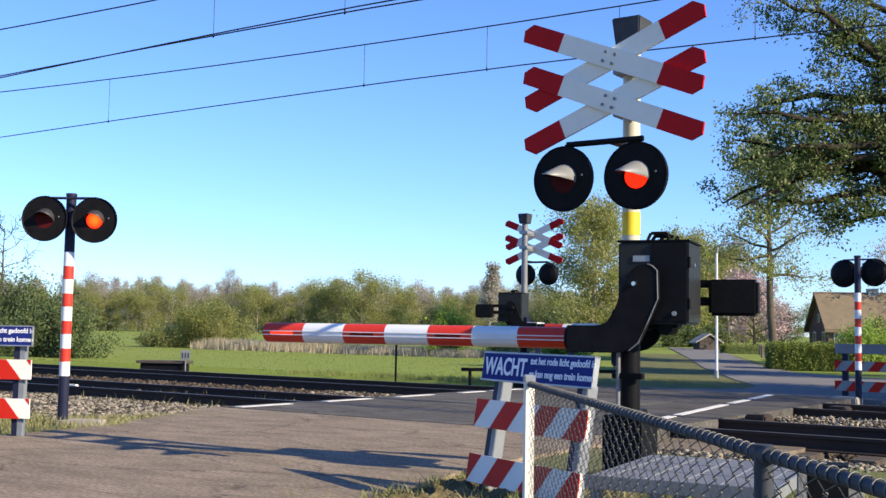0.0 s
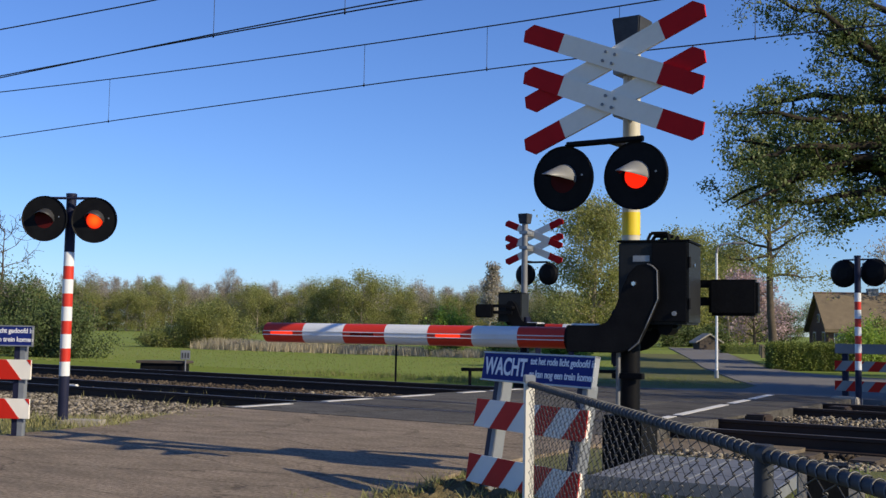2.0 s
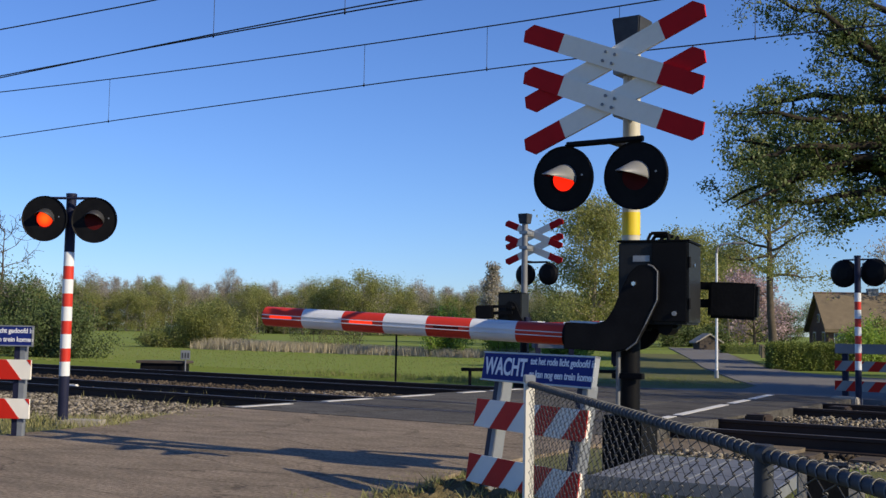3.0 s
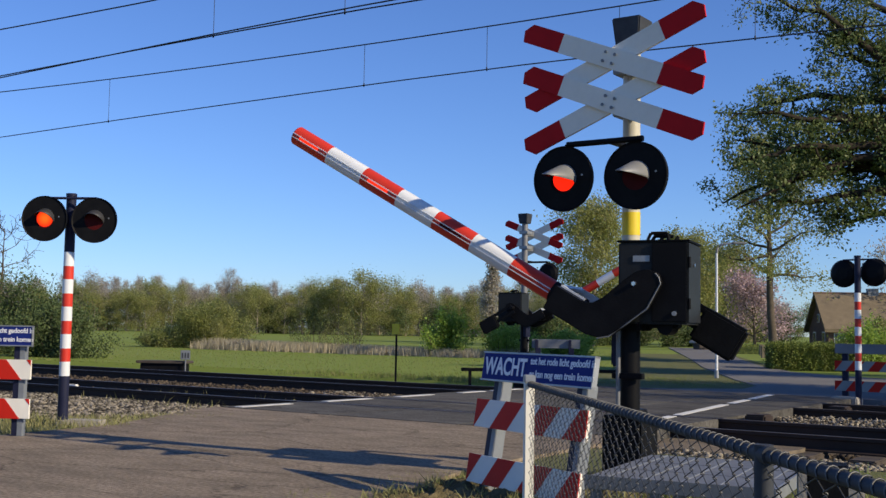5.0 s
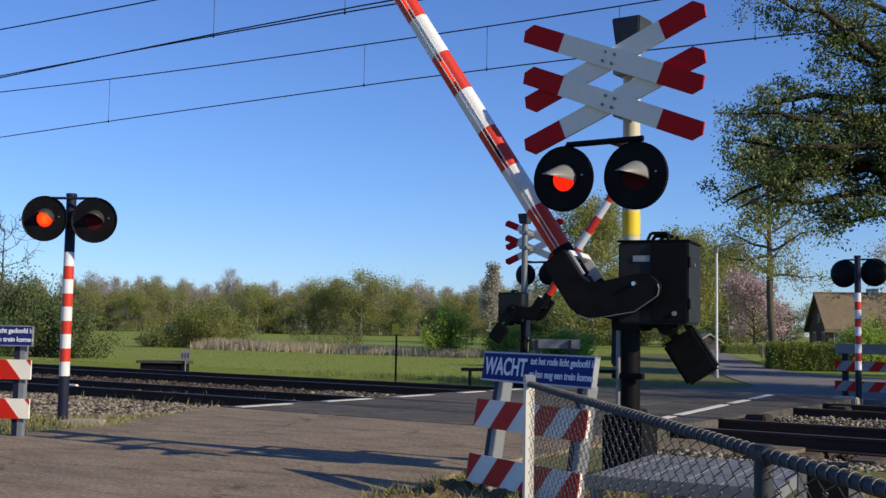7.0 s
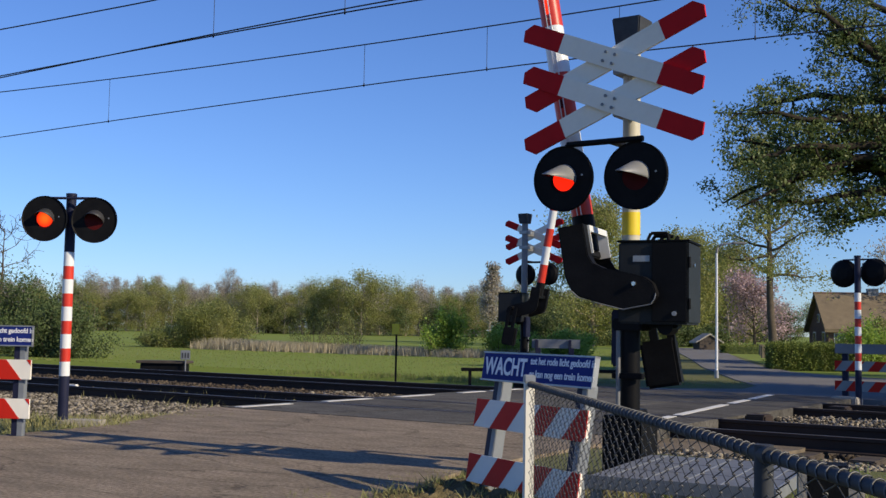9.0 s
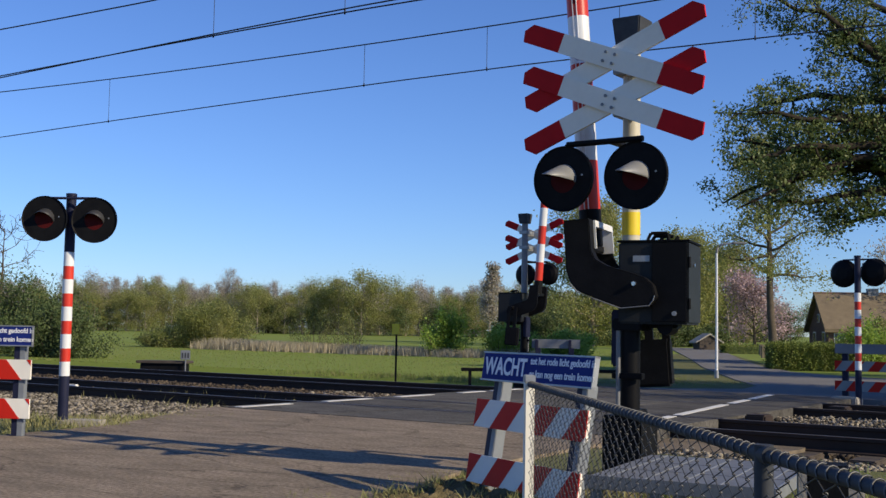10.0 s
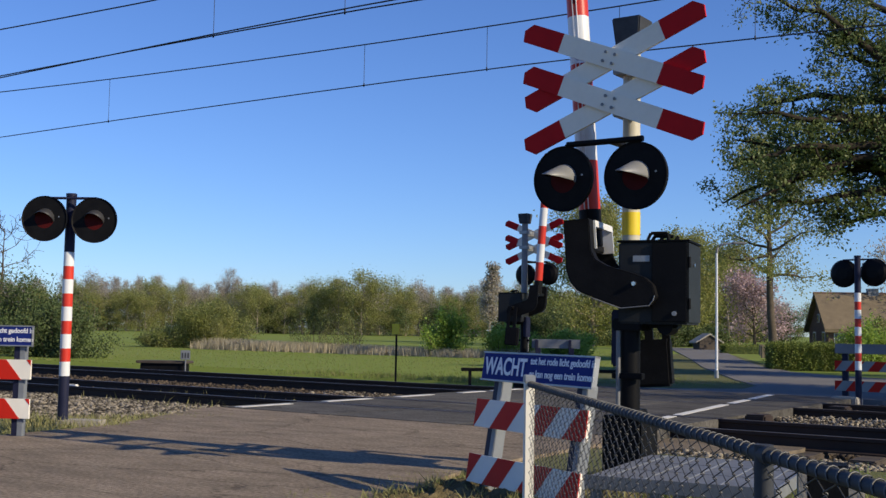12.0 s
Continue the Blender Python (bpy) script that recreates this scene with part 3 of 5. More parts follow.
def boom(arm):
    n = 20
    x = BOOM_X
    for k in range(7):
        m = RED if k % 2 == 0 else WHITE
        bm = rod((x, BOOM_Y, BOOM_Z), (x - STRIPE, BOOM_Y, BOOM_Z), BOOM_R, BOOM_R, n, caps=True)
        s = part("boom_stripe", bm, m, arm, "red boom section" if k % 2 == 0 else "white boom section")
        for z in (0.012, -0.016):
            part("rib", box(x - STRIPE, x, BOOM_Y - BOOM_R - 0.006, BOOM_Y - BOOM_R + 0.008, BOOM_Z + z - 0.003, BOOM_Z + z + 0.003), WHITE, s)
        if k in (2, 4, 6):
            a, b = x - STRIPE * 0.8, x - STRIPE * 0.25
            part("boom_light", box(a, b, BOOM_Y - BOOM_R - 0.003, BOOM_Y - BOOM_R + 0.006, BOOM_Z - 0.013, BOOM_Z + 0.009), LIT_STRIP, s, "red boom light strip")
            if k == 6:
                part("boom_light", box(a, b, BOOM_Y + BOOM_R - 0.006, BOOM_Y + BOOM_R + 0.003, BOOM_Z - 0.013, BOOM_Z + 0.009), LIT_STRIP, s, "red boom light strip")
            else:
                cv = part("unlit_strip", box(a - 0.004, b + 0.004, BOOM_Y - BOOM_R - 0.0058, BOOM_Y - BOOM_R - 0.0035, BOOM_Z - 0.0128, BOOM_Z + 0.0088), DARK_RED, s, "dark strip added to hide the boom light")
                UNLIT_COVERS.append((cv, "boom_R" if k == 2 else "boom_L"))
        x -= STRIPE
    part("boom_end", rod((x, BOOM_Y, BOOM_Z), (x - 0.006, BOOM_Y, BOOM_Z), BOOM_R * 0.98, BOOM_R * 0.94, n), BLACK, arm)


def half_post(m, label, lamps_turn=0.0, lit=True, h=2.31):
    """A red and white banded post with two lamps."""
    t = thing("warning_light_post", m, label, "warning light post", "warning light posts")
    part("foot", rod((0, 0, -0.2), (0, 0, 0.47), 0.052, 0.052, 16), NAVY, t, "blue black foot of the post")
    z = 0.47
    for k in range(9):
        dz = 0.145 if k % 2 == 0 else 0.135
        part("band", rod((0, 0, z), (0, 0, z + dz), 0.053, 0.053, 16), WHITE if k % 2 == 0 else RED, t, "white band" if k % 2 == 0 else "red band")
        z += dz
    part("upper_post", rod((0, 0, z), (0, 0, h), 0.052, 0.05, 16), NAVY, t)
    part("cap", rod((0, 0, h), (0, 0, h + 0.03), 0.055, 0.055, 16), NAVY, t)
    bm = rod((-0.215, -0.11, h - 0.03), (0.30, -0.11, h - 0.03), 0.014, 0.014, 8)
    rod((0, -0.11, h - 0.03), (0, 0, h - 0.03), 0.014, 0.014, 8, bm)
    part("lamp_bracket", bm, NAVY, t)
    lamp(t, -0.215, -0.15, h - 0.245, lamps_turn, "L", lit, 1.0, 0.11, GREY_BLACK)
    lamp(t, 0.30, -0.15, h - 0.255, lamps_turn, "R", lit, 1.0, 0.11, GREY_BLACK)
    part("concrete_foot", box(-0.04, 0.42, -0.1, 0.16, -0.2, 0.03, 0.02), CONCRETE, t)
    return t


near_signal, near_arm = signal_mast(at(-3.26, 6.98), "tall barrier signal with red and white double cross, black machine")
far_signal, far_arm = signal_mast(at(-10.95, 18.7, 0.12, 180), "barrier signal seen from behind on the far side of the tracks", cream=STEEL)
half_post(at(-9.73, 7.38, 0, 32), "red and white banded post with two red flashing lamps beside ballast")
half_post(at(-4.9, 19.2, 0, 170), "red and white banded post with lamps turned away beside the lane", lit=False, h=2.32)


# ---- signs and striped fences ----


def text_mesh(name, body, size, material, parent, m, width=None):
    """Flat raised letters, in the xz plane of the sign."""
    cu = bpy.data.curves.new(name, "FONT")
    cu.body, cu.size, cu.extrude, cu.offset = body, size, 0.0012, size * 0.022
    tmp = new(name + "_source", cu)
    me = bpy.data.meshes.new_from_object(tmp.evaluated_get(bpy.context.evaluated_depsgraph_get()))
    bpy.data.objects.remove(tmp)
    if width:
        w = max(v.co.x for v in me.vertices) - min(v.co.x for v in me.vertices)
        me.transform(Matrix.Diagonal((width / w, 1, 1, 1)))
    me.materials.clear()
    me.materials.append(material)
    ob = new(name, me)
    ob.parent = parent
    ob.matrix_basis = m @ pose(0, 0, 0, 90, 0, 0)
    return ob


def striped_board(parent, x0, x1, z0, z1, y, first_red, slant, step, white=BOARD_WHITE):
    """A white board with slanting red stripes standing 2 mm proud."""
    b = part("striped_board", box(x0, x1, y, y + 0.025, z0, z1, 0.003), white, parent, "white board with slanting red stripes")
    h = z1 - z0
    x = first_red
    while x < x1 + abs(slant):
        pts = []
        for px, pz in ((x, z0), (x + step, z0), (x + step + slant, z1), (x + slant, z1)):
            pts.append((px, pz))
        # clip the slanting stripe to the board's ends
        poly = pts
        for lim, sign in ((x0, 1), (x1, -1)):
            out = []
            for (ax, az), (bx, bz) in zip(poly, poly[1:] + poly[:1]):
                ina, inb = (ax - lim) * sign >= 0, (bx - lim) * sign >= 0
                if ina:
                    out.append((ax, az))
                if ina != inb:
                    t = (lim - ax) / (bx - ax)
                    out.append((lim, az + (bz - az) * t))
            poly = out
            if len(poly) < 3:
                break
        if len(poly) >= 3:
            part("red_stripe", slab(poly, y - 0.003, y + 0.004), STRIPE_RED, b)
        x += 2 * step
    return b


def wait_sign(m, label, mirrored=False, blank=False, length=1.13):
    """A striped pedestrian fence with a blue sign on two posts."""
    t = thing("striped_fence", m, label, "striped fence", "striped fences")
    half = length / 2
    if blank:
        part("sign_panel", box(-half, half, -0.03, -0.005, 0.70, 0.87, 0.004), STEEL, t, "grey back of a sign panel")
    else:
        panel = part("sign_panel", box(-half, half, -0.03, -0.005, 0.70, 0.872, 0.004), BLUE, t, "blue sign panel with white writing")
        bm = box(-half - 0.006, half + 0.006, -0.034, -0.004, 0.868, 0.878)
        box(-half - 0.006, half + 0.006, -0.034, -0.004, 0.694, 0.704, 0, bm)
        box(half, half + 0.006, -0.036, 0.0, 0.692, 0.878, 0, bm)
        part("panel_rim", bm, GALV, panel)
        text_mesh("big_word", "WACHT", 0.15, LETTER, panel, pose(-half + 0.03, -0.0312, 0.738), 0.46)
        text_mesh("upper_line", "tot het rode licht gedoofd is", 0.06, LETTER, panel, pose(-half + 0.52, -0.0312, 0.812), 0.62)
        text_mesh("lower_line", "er kan nog een trein komen", 0.06, LETTER, panel, pose(-half + 0.52, -0.0312, 0.735), 0.62)
    for x in (-half + 0.16, half - 0.12):
        post = part("post", box(x, x + 0.05, 0.0, 0.075, -0.25, 0.72 if not blank else 0.86, 0.004), GREY_BOX if not blank else NAVY, t, "grey steel post")
        # Dark strip that paints the shaded left side of the post.
        part("post_shade", box(x - 0.05, x - 0.0005, 0.004, 0.075, -0.25, 0.70, 0.0), NAVY, post, "dark blue strip standing for the post's shaded left side")
    slant = -0.14 if mirrored else 0.14
    striped_board(t, -half - 0.005, half, 0.40, 0.575, -0.03, -half - 0.19 if not mirrored else -half + 0.12, slant, 0.185, SHADED_WHITE if blank else BOARD_WHITE)
    striped_board(t, -half - 0.005, half, 0.055, 0.23, -0.03, -half - 0.19 if not mirrored else -half + 0.12, slant, 0.185, SHADED_WHITE if blank else BOARD_WHITE)
    return t


wait_sign(pose(0.477, 6.73, 0, -9, 0, -59.3), "blue warning sign above two slanted red and white striped boards")
wait_sign(pose(-4.2, 10.15, 0.10, 0, 0, -4), "blue warning sign over striped boards beside the ballast", mirrored=True)
wait_sign(pose(7.5, 19.4, 0.02, 0, 0, -36), "grey backed striped fence beside the lane behind the tracks", blank=True, length=1.5)
wait_sign(pose(2.15, 21.3, 0.0, 0, 0, 172), "striped fence seen from behind beside the far signal", blank=True, length=0.9)

# ---- chain link fence beside the camera ----
FENCE_A, FENCE_B, FENCE_H = Vector((0.417, 5.35, 0)), Vector((0.80, 0.9, 0)), 0.775


def chain_fence():
    d = FENCE_B - FENCE_A
    length = d.length
    t = thing("chain_link_fence", Matrix.Translation(FENCE_A) @ pose(0, 0, 0, 0, 0, math.degrees(math.atan2(d.y, d.x))),
              "low galvanised chain link fence with round top rail", "fence")
    part("top_rail", rod((0, 0, FENCE_H - 0.02), (length, 0, FENCE_H - 0.02), 0.014, 0.014, 14), FENCE_STEEL, t, "grey tubular top rail", True)
    part("end_post", box(-0.023, 0.023, -0.023, 0.023, -0.3, FENCE_H + 0.02, 0.004), BOARD_WHITE, t, "pale square end post")
    part("end_bracket", box(-0.026, 0.026, -0.026, 0.026, FENCE_H - 0.015, FENCE_H + 0.024, 0.004), GALV, t)
    part("steel_post", rod((2.99, 0, -0.3), (2.99, 0, FENCE_H), 0.02, 0.02, 14), FENCE_STEEL, t, "round steel post")
    part("rail_clamp", rod((2.955, 0, FENCE_H - 0.02), (3.03, 0, FENCE_H - 0.02), 0.02, 0.02, 14), FENCE_STEEL, t)
    chunks, ties = [], []
    pitch = 0.044
    n = int(length / pitch)
    rng = random.Random(4)
    top = FENCE_H - 0.005
    rows = 30
    for k in range(n):
        x = 0.035 + k * pitch
        pts = []
        for j in range(rows + 1):
            side = 1 if (j + k) % 2 else -1
            z = top - j * 0.0265
            pts.append((x + pitch / 2 * (1 + side), 0.004 * side + rng.uniform(-0.001, 0.001), z))
        # each bend is a rounded hook
        fine = []
        for a, b in zip(pts, pts[1:]):
            a, b = Vector(a), Vector(b)
            fine += [a, a.lerp(b, 0.12) + Vector((0, 0.003, 0)), a.lerp(b, 0.88) - Vector((0, 0.003, 0))]
        chunks.append(tube(fine, [0.0017] * len(fine), 4))
        # a tie winds round the rail
        wind = [(x + pitch / 2 + 0.0025 * q, 0.0165 * math.cos(0.52 * q - 0.55), FENCE_H - 0.02 + 0.0165 * math.sin(0.52 * q - 0.55)) for q in range(9)]
        ties.append(tube(wind, [0.0019] * 9, 5))
    v, f = merge(chunks)
    tagged(raw("wire_mesh", v, f, MESH_WIRE, t, True), "woven diamond wire mesh", kind="stuff")
    v, f = merge(ties)
    tagged(raw("tie_wire", v, f, MESH_WIRE, t, True), "", kind="stuff")


chain_fence()

# ---- steel platform and posts behind the fence ----
plat = thing("steel_platform", pose(0.605, 4.66, 0, 0, 0, -26), "low grey steel platform with flat sheet top on legs", "platform")
for k in range(3):
    part("top_sheet", box(0.0, 0.74, 0.32 * k, 0.32 * k + 0.314, 0.395, 0.42, 0.004), STEEL, plat)
# Pale strips: seams, and light streaks between fence shadows painted along with them.
for k in range(5):
    part("seam", box(0.08 + 0.15 * k, 0.086 + 0.15 * k, 0.01, 0.94, 0.42, 0.423), GALV, plat, "pale strip for a seam and for light between fence shadows")
part("front_rim", box(-0.01, 0.75, -0.012, 0.0, 0.37, 0.424, 0.002), STEEL, plat)
part("side_rim", box(0.74, 0.752, 0.0, 0.965, 0.37, 0.424, 0.002), GALV, plat)
for x in (0.03, 0.37, 0.71):
    for y in (0.03, 0.92):
        part("leg", box(x - 0.022, x + 0.022, y - 0.022, y + 0.022, -0.25, 0.395, 0.003), STEEL if x < 0.6 else GALV, plat)

for x, y, h, w, lab in ((0.925, 2.72, 0.70, 0.046, "thick black post behind the fence"), (1.075, 2.95, 0.64, 0.022, "pale wooden stake behind the fence"), (0.96, 3.0, 0.66, 0.02, "pale grey stake behind the fence")):
    ob = part("stake", box(-w, w, -w, w, -0.25, h, 0.005), BLACK_SHEET if w > 0.025 else CONCRETE)
    ob.matrix_basis = pose(x, y, 0, 0, 0, -20)
    tagged(ob, lab, "post")

# ---- small lineside things ----
mk = thing("marker_post", at(-14.2, 19.0), "thin dark post with small yellow plate beside the tracks", "marker post")
part("pole", rod((0, 0, -0.3), (0, 0, 0.92), 0.024, 0.022, 10), BLACK, mk)
part("plate", box(-0.095, 0.095, -0.035, -0.02, 0.90, 1.12, 0.006), YELLOW, mk, "yellow plate")
ms = thing("lineside_sign", pose(-6.3, 28.0, -0.16), "small grey sign plate on a short post in grass", "sign")
part("pole", rod((0, 0, -0.2), (0, 0, 0.4), 0.018, 0.018, 8), STEEL, ms)
part("plate", box(-0.12, 0.12, -0.03, -0.015, 0.33, 0.56, 0.006), GREY_BOX, ms)
for x in (-0.07, 0.0, 0.07):
    part("glyph", box(x - 0.02, x + 0.02, -0.034, -0.0305, 0.37, 0.5), FENCE_STEEL, ms, "dark unreadable bar")
tr = thing("cable_cover", pose(-6.9, 28.4, -0.2, 0, 0, -5), "flat dark concrete cover slab beside the tracks", "cable cover")
part("base", box(-0.55, 0.55, -0.25, 0.25, 0.0, 0.26, 0.02), BLACK_SHEET, tr)
part("lid", box(-0.64, 0.64, -0.32, 0.32, 0.26, 0.33, 0.015), SLEEPER, tr)
for x in (1.35, 1.95):
    kb = part("track_stub", box(-0.13, 0.13, -0.16, 0.16, -0.2, 0.03, 0.02), RAIL)
    kb.matrix_basis = at(-4.75 + (x - 1.35) * 0.5, 13.9 + (x - 1.35) * 4.2)
    tagged(kb, "rusty steel block beside the rail", "rail block")
gr = thing("knee_rail", pose(0.4, 22.6, -0.1, 0, 0, 3), "low dark metal knee rail beside the far verge", "rail")
part("bar", box(0.0, 3.6, -0.03, 0.03, 0.3, 0.37, 0.01), BLACK, gr)
for x in (0.18, 1.3, 2.45, 3.45):
    part("leg", box(x - 0.03, x + 0.03, -0.025, 0.025, -0.2, 0.3, 0.004), BLACK, gr)

cm = part("cable_marker", box(-0.17, 0.17, -0.04, 0.04, -0.05, 0.03, 0.015), BOARD_WHITE)
cm.matrix_basis = pose(-6.6, 20.3, -0.1, 0, 0, -30)
tagged(cm, "small white concrete cable marker between the tracks", "cable marker")

# ---- overhead wires ----


def overhead(y, contact, carrier, droppers, label, pair):
    t = thing("overhead_line", CROSSING, label, "overhead line", "overhead lines")
    xs = [-60 + 2.5 * k for k in range(33)]

    def hc(x):
        return contact - 0.0016 * (x + 14) ** 2 * (1 if x > -14 else 0.25)

    def hm(x):
        return carrier + 0.0010 * (x + 6) ** 2

    for off in pair:
        v, f = tube([(x, y + off[0] + off[1] * (x + 12), hc(x)) for x in xs], [0.011] * len(xs), 6)
        raw("contact_wire", v, f, WIRE, t, True)
    v, f = tube([(x, y, hm(x)) for x in xs], [0.012] * len(xs), 6)
    raw("carrier_wire", v, f, WIRE, t, True)
    for x in droppers:
        part("dropper", rod((x, y, hc(x)), (x, y, hm(x)), 0.005, 0.005, 6), WIRE, t)
        part("dropper_clip", rod((x, y, hc(x) - 0.03), (x, y, hc(x) + 0.04), 0.013, 0.013, 6), WIRE, t)


overhead(16.85, 5.69, 6.43, (-29, -21.0, -13.5, -10.7, -8.1, -5.8), "thin dark overhead wires with droppers above the far track", ((0, 0),))
overhead(12.5, 5.62, 6.34, (-21, -13.1, -10.4, -7), "pair of dark contact wires hung above the near track", ((0, 0.0), (-0.10, -0.028)))

# ---- trees and plants ----


def leaf_quads(centres, size, rng):
    """Small folded leaf faces at centres (n x 3)."""
    n = len(centres)
    a = rng.normal(size=(n, 3))
    a /= np.linalg.norm(a, axis=1)[:, None]
    b = rng.normal(size=(n, 3))
    b -= a * (a * b).sum(1)[:, None]
    b /= np.linalg.norm(b, axis=1)[:, None]
    s = size * rng.uniform(0.6, 1.35, size=(n, 1))
    v = np.stack([centres - a * s * 0.55, centres - b * s * 0.3, centres + a * s * 0.55, centres + b * s * 0.3], axis=1)
    return v.reshape(-1, 3), np.arange(4 * n).reshape(-1, 4)


def mesh_np(name, v, f, material, parent):
    me = bpy.data.meshes.new(name)
    me.vertices.add(len(v))
    me.vertices.foreach_set("co", v.astype(np.float32).ravel())
    me.loops.add(f.size)
    me.loops.foreach_set("vertex_index", f.astype(np.int32).ravel())
    me.polygons.add(len(f))
    me.polygons.foreach_set("loop_start", np.arange(0, f.size, f.shape[1], dtype=np.int32))
    me.update(calc_edges=True)
    me.materials.append(material)
    ob = new(name, me)
    ob.parent = parent
    return ob


def branch_line(p, d, length, r, rng, n=6, lift=0.15, wild=0.22):
    pts, rad = [p.copy()], [r]
    d = d / np.linalg.norm(d)
    for k in range(n):
        d = d + rng.normal(size=3) * wild + np.array([0, 0, lift])
        d /= np.linalg.norm(d)
        p = p + d * length / n
        pts.append(p.copy())
        rad.append(max(r * (1 - 0.85 * (k + 1) / n), 0.006))
    return pts, rad


def tree(name, m, label, seed, h, trunk_r, crown_base, crown_r, limbs, leaves, leaf, leaf_mat, bark=BARK, twigs=5, spread=0.16, lift=0.12, category="tree", group="", droop=0.0, top=1.0, min_r=0.008, clump=0.8):
    """A tapered trunk, limbs and twigs, with leaves clustered round the twigs."""
    rng = np.random.default_rng(seed)
    t = thing(name, m, label, category, group)
    tp, tr = branch_line(np.zeros(3) - np.array([0, 0, 0.3]), np.array([0, 0, 1.0]), h * top, trunk_r, rng, 9, 0.5, 0.06)
    wood = [tube(tp, tr, 9)]
    ends = []
    for k in range(limbs):
        s = crown_base + (1 - crown_base) * (k + rng.uniform(0, 0.8)) / limbs
        i = min(int(s * 9), 8)
        p = tp[i] + (tp[i + 1] - tp[i]) * (s * 9 - i)
        az = k * 2.4 + rng.uniform(-0.4, 0.4)
        u = (s - crown_base) / (1 - crown_base)
        reach = crown_r * (0.55 + 0.6 * math.sin(math.pi * min(1, u * 0.8 + 0.22))) * rng.uniform(0.75, 1.1)
        d = np.array([math.cos(az), math.sin(az), 0.15 + 0.7 * u - droop])
        lp, lr = branch_line(p, d, reach, max(trunk_r * 0.42 * (1 - 0.6 * u), 0.012), rng, 6, lift, 0.2)
        wood.append(tube(lp, lr, 5))
        for q in range(twigs):
            j = 2 + int(rng.integers(0, 5))
            j = min(j, 6)
            dd = rng.normal(size=3) * 0.7 + (lp[j] - lp[j - 1]) / np.linalg.norm(lp[j] - lp[j - 1])
            bp, br = branch_line(lp[j], dd, reach * rng.uniform(0.25, 0.5), max(lr[j] * 0.5, min_r), rng, 4, lift * 0.4 - droop * 0.5, 0.3)
            br = [max(q2, min_r * 0.7) for q2 in br]
            wood.append(tube(bp, br, 3))
            ends += bp[1:]
        ends += lp[3:]
    v, f = merge(wood)
    raw("trunk", v, f, bark, t, True)
    if leaves:
        e = np.array(ends)
        e = e[rng.random(len(e)) < clump]
        c = e[rng.integers(0, len(e), leaves)] + rng.normal(size=(leaves, 3)) * crown_r * spread * np.array([1, 1, 0.8])
        v, f = leaf_quads(c, leaf, rng)
        mesh_np("crown", v, f, leaf_mat, t)
    return t


def bush(name, m, label, seed, rx, ry, h, leaves, leaf, leaf_mat, group="", category="bush", bare=0.0):
    """A many-stemmed shrub: stems fan out from the ground, leaves gather on them."""
    rng = np.random.default_rng(seed)
    t = thing(name, m, label, category, group)
    wood, ends = [], []
    for k in range(26):
        az = rng.uniform(0, 6.283)
        out = rng.uniform(0.1, 1.0)
        d = np.array([math.cos(az) * rx * out, math.sin(az) * ry * out, h * (1.15 - 0.6 * out * out)])
        p = np.array([math.cos(az) * rx * out * 0.35, math.sin(az) * ry * out * 0.35, -0.2])
        bp, br = branch_line(p, d, np.linalg.norm(d) * rng.uniform(0.75, 1.0), (0.013 if bare else 0.035) * max(1, h / 3), rng, 6, 0.05, 0.14)
        wood.append(tube(bp, br, 4))
        ends += bp[1:] if not bare else bp[3:]
    v, f = merge(wood)
    raw("stem", v, f, BARK, t, True)
    e = np.array(ends)
    c = e[rng.integers(0, len(e), leaves)] + rng.normal(size=(leaves, 3)) * np.array([rx, ry, h]) * 0.11
    c[:, 2] = np.maximum(c[:, 2], 0.02)
    v, f = leaf_quads(c, leaf, rng)
    mesh_np("foliage", v, f, leaf_mat, t)
    return t


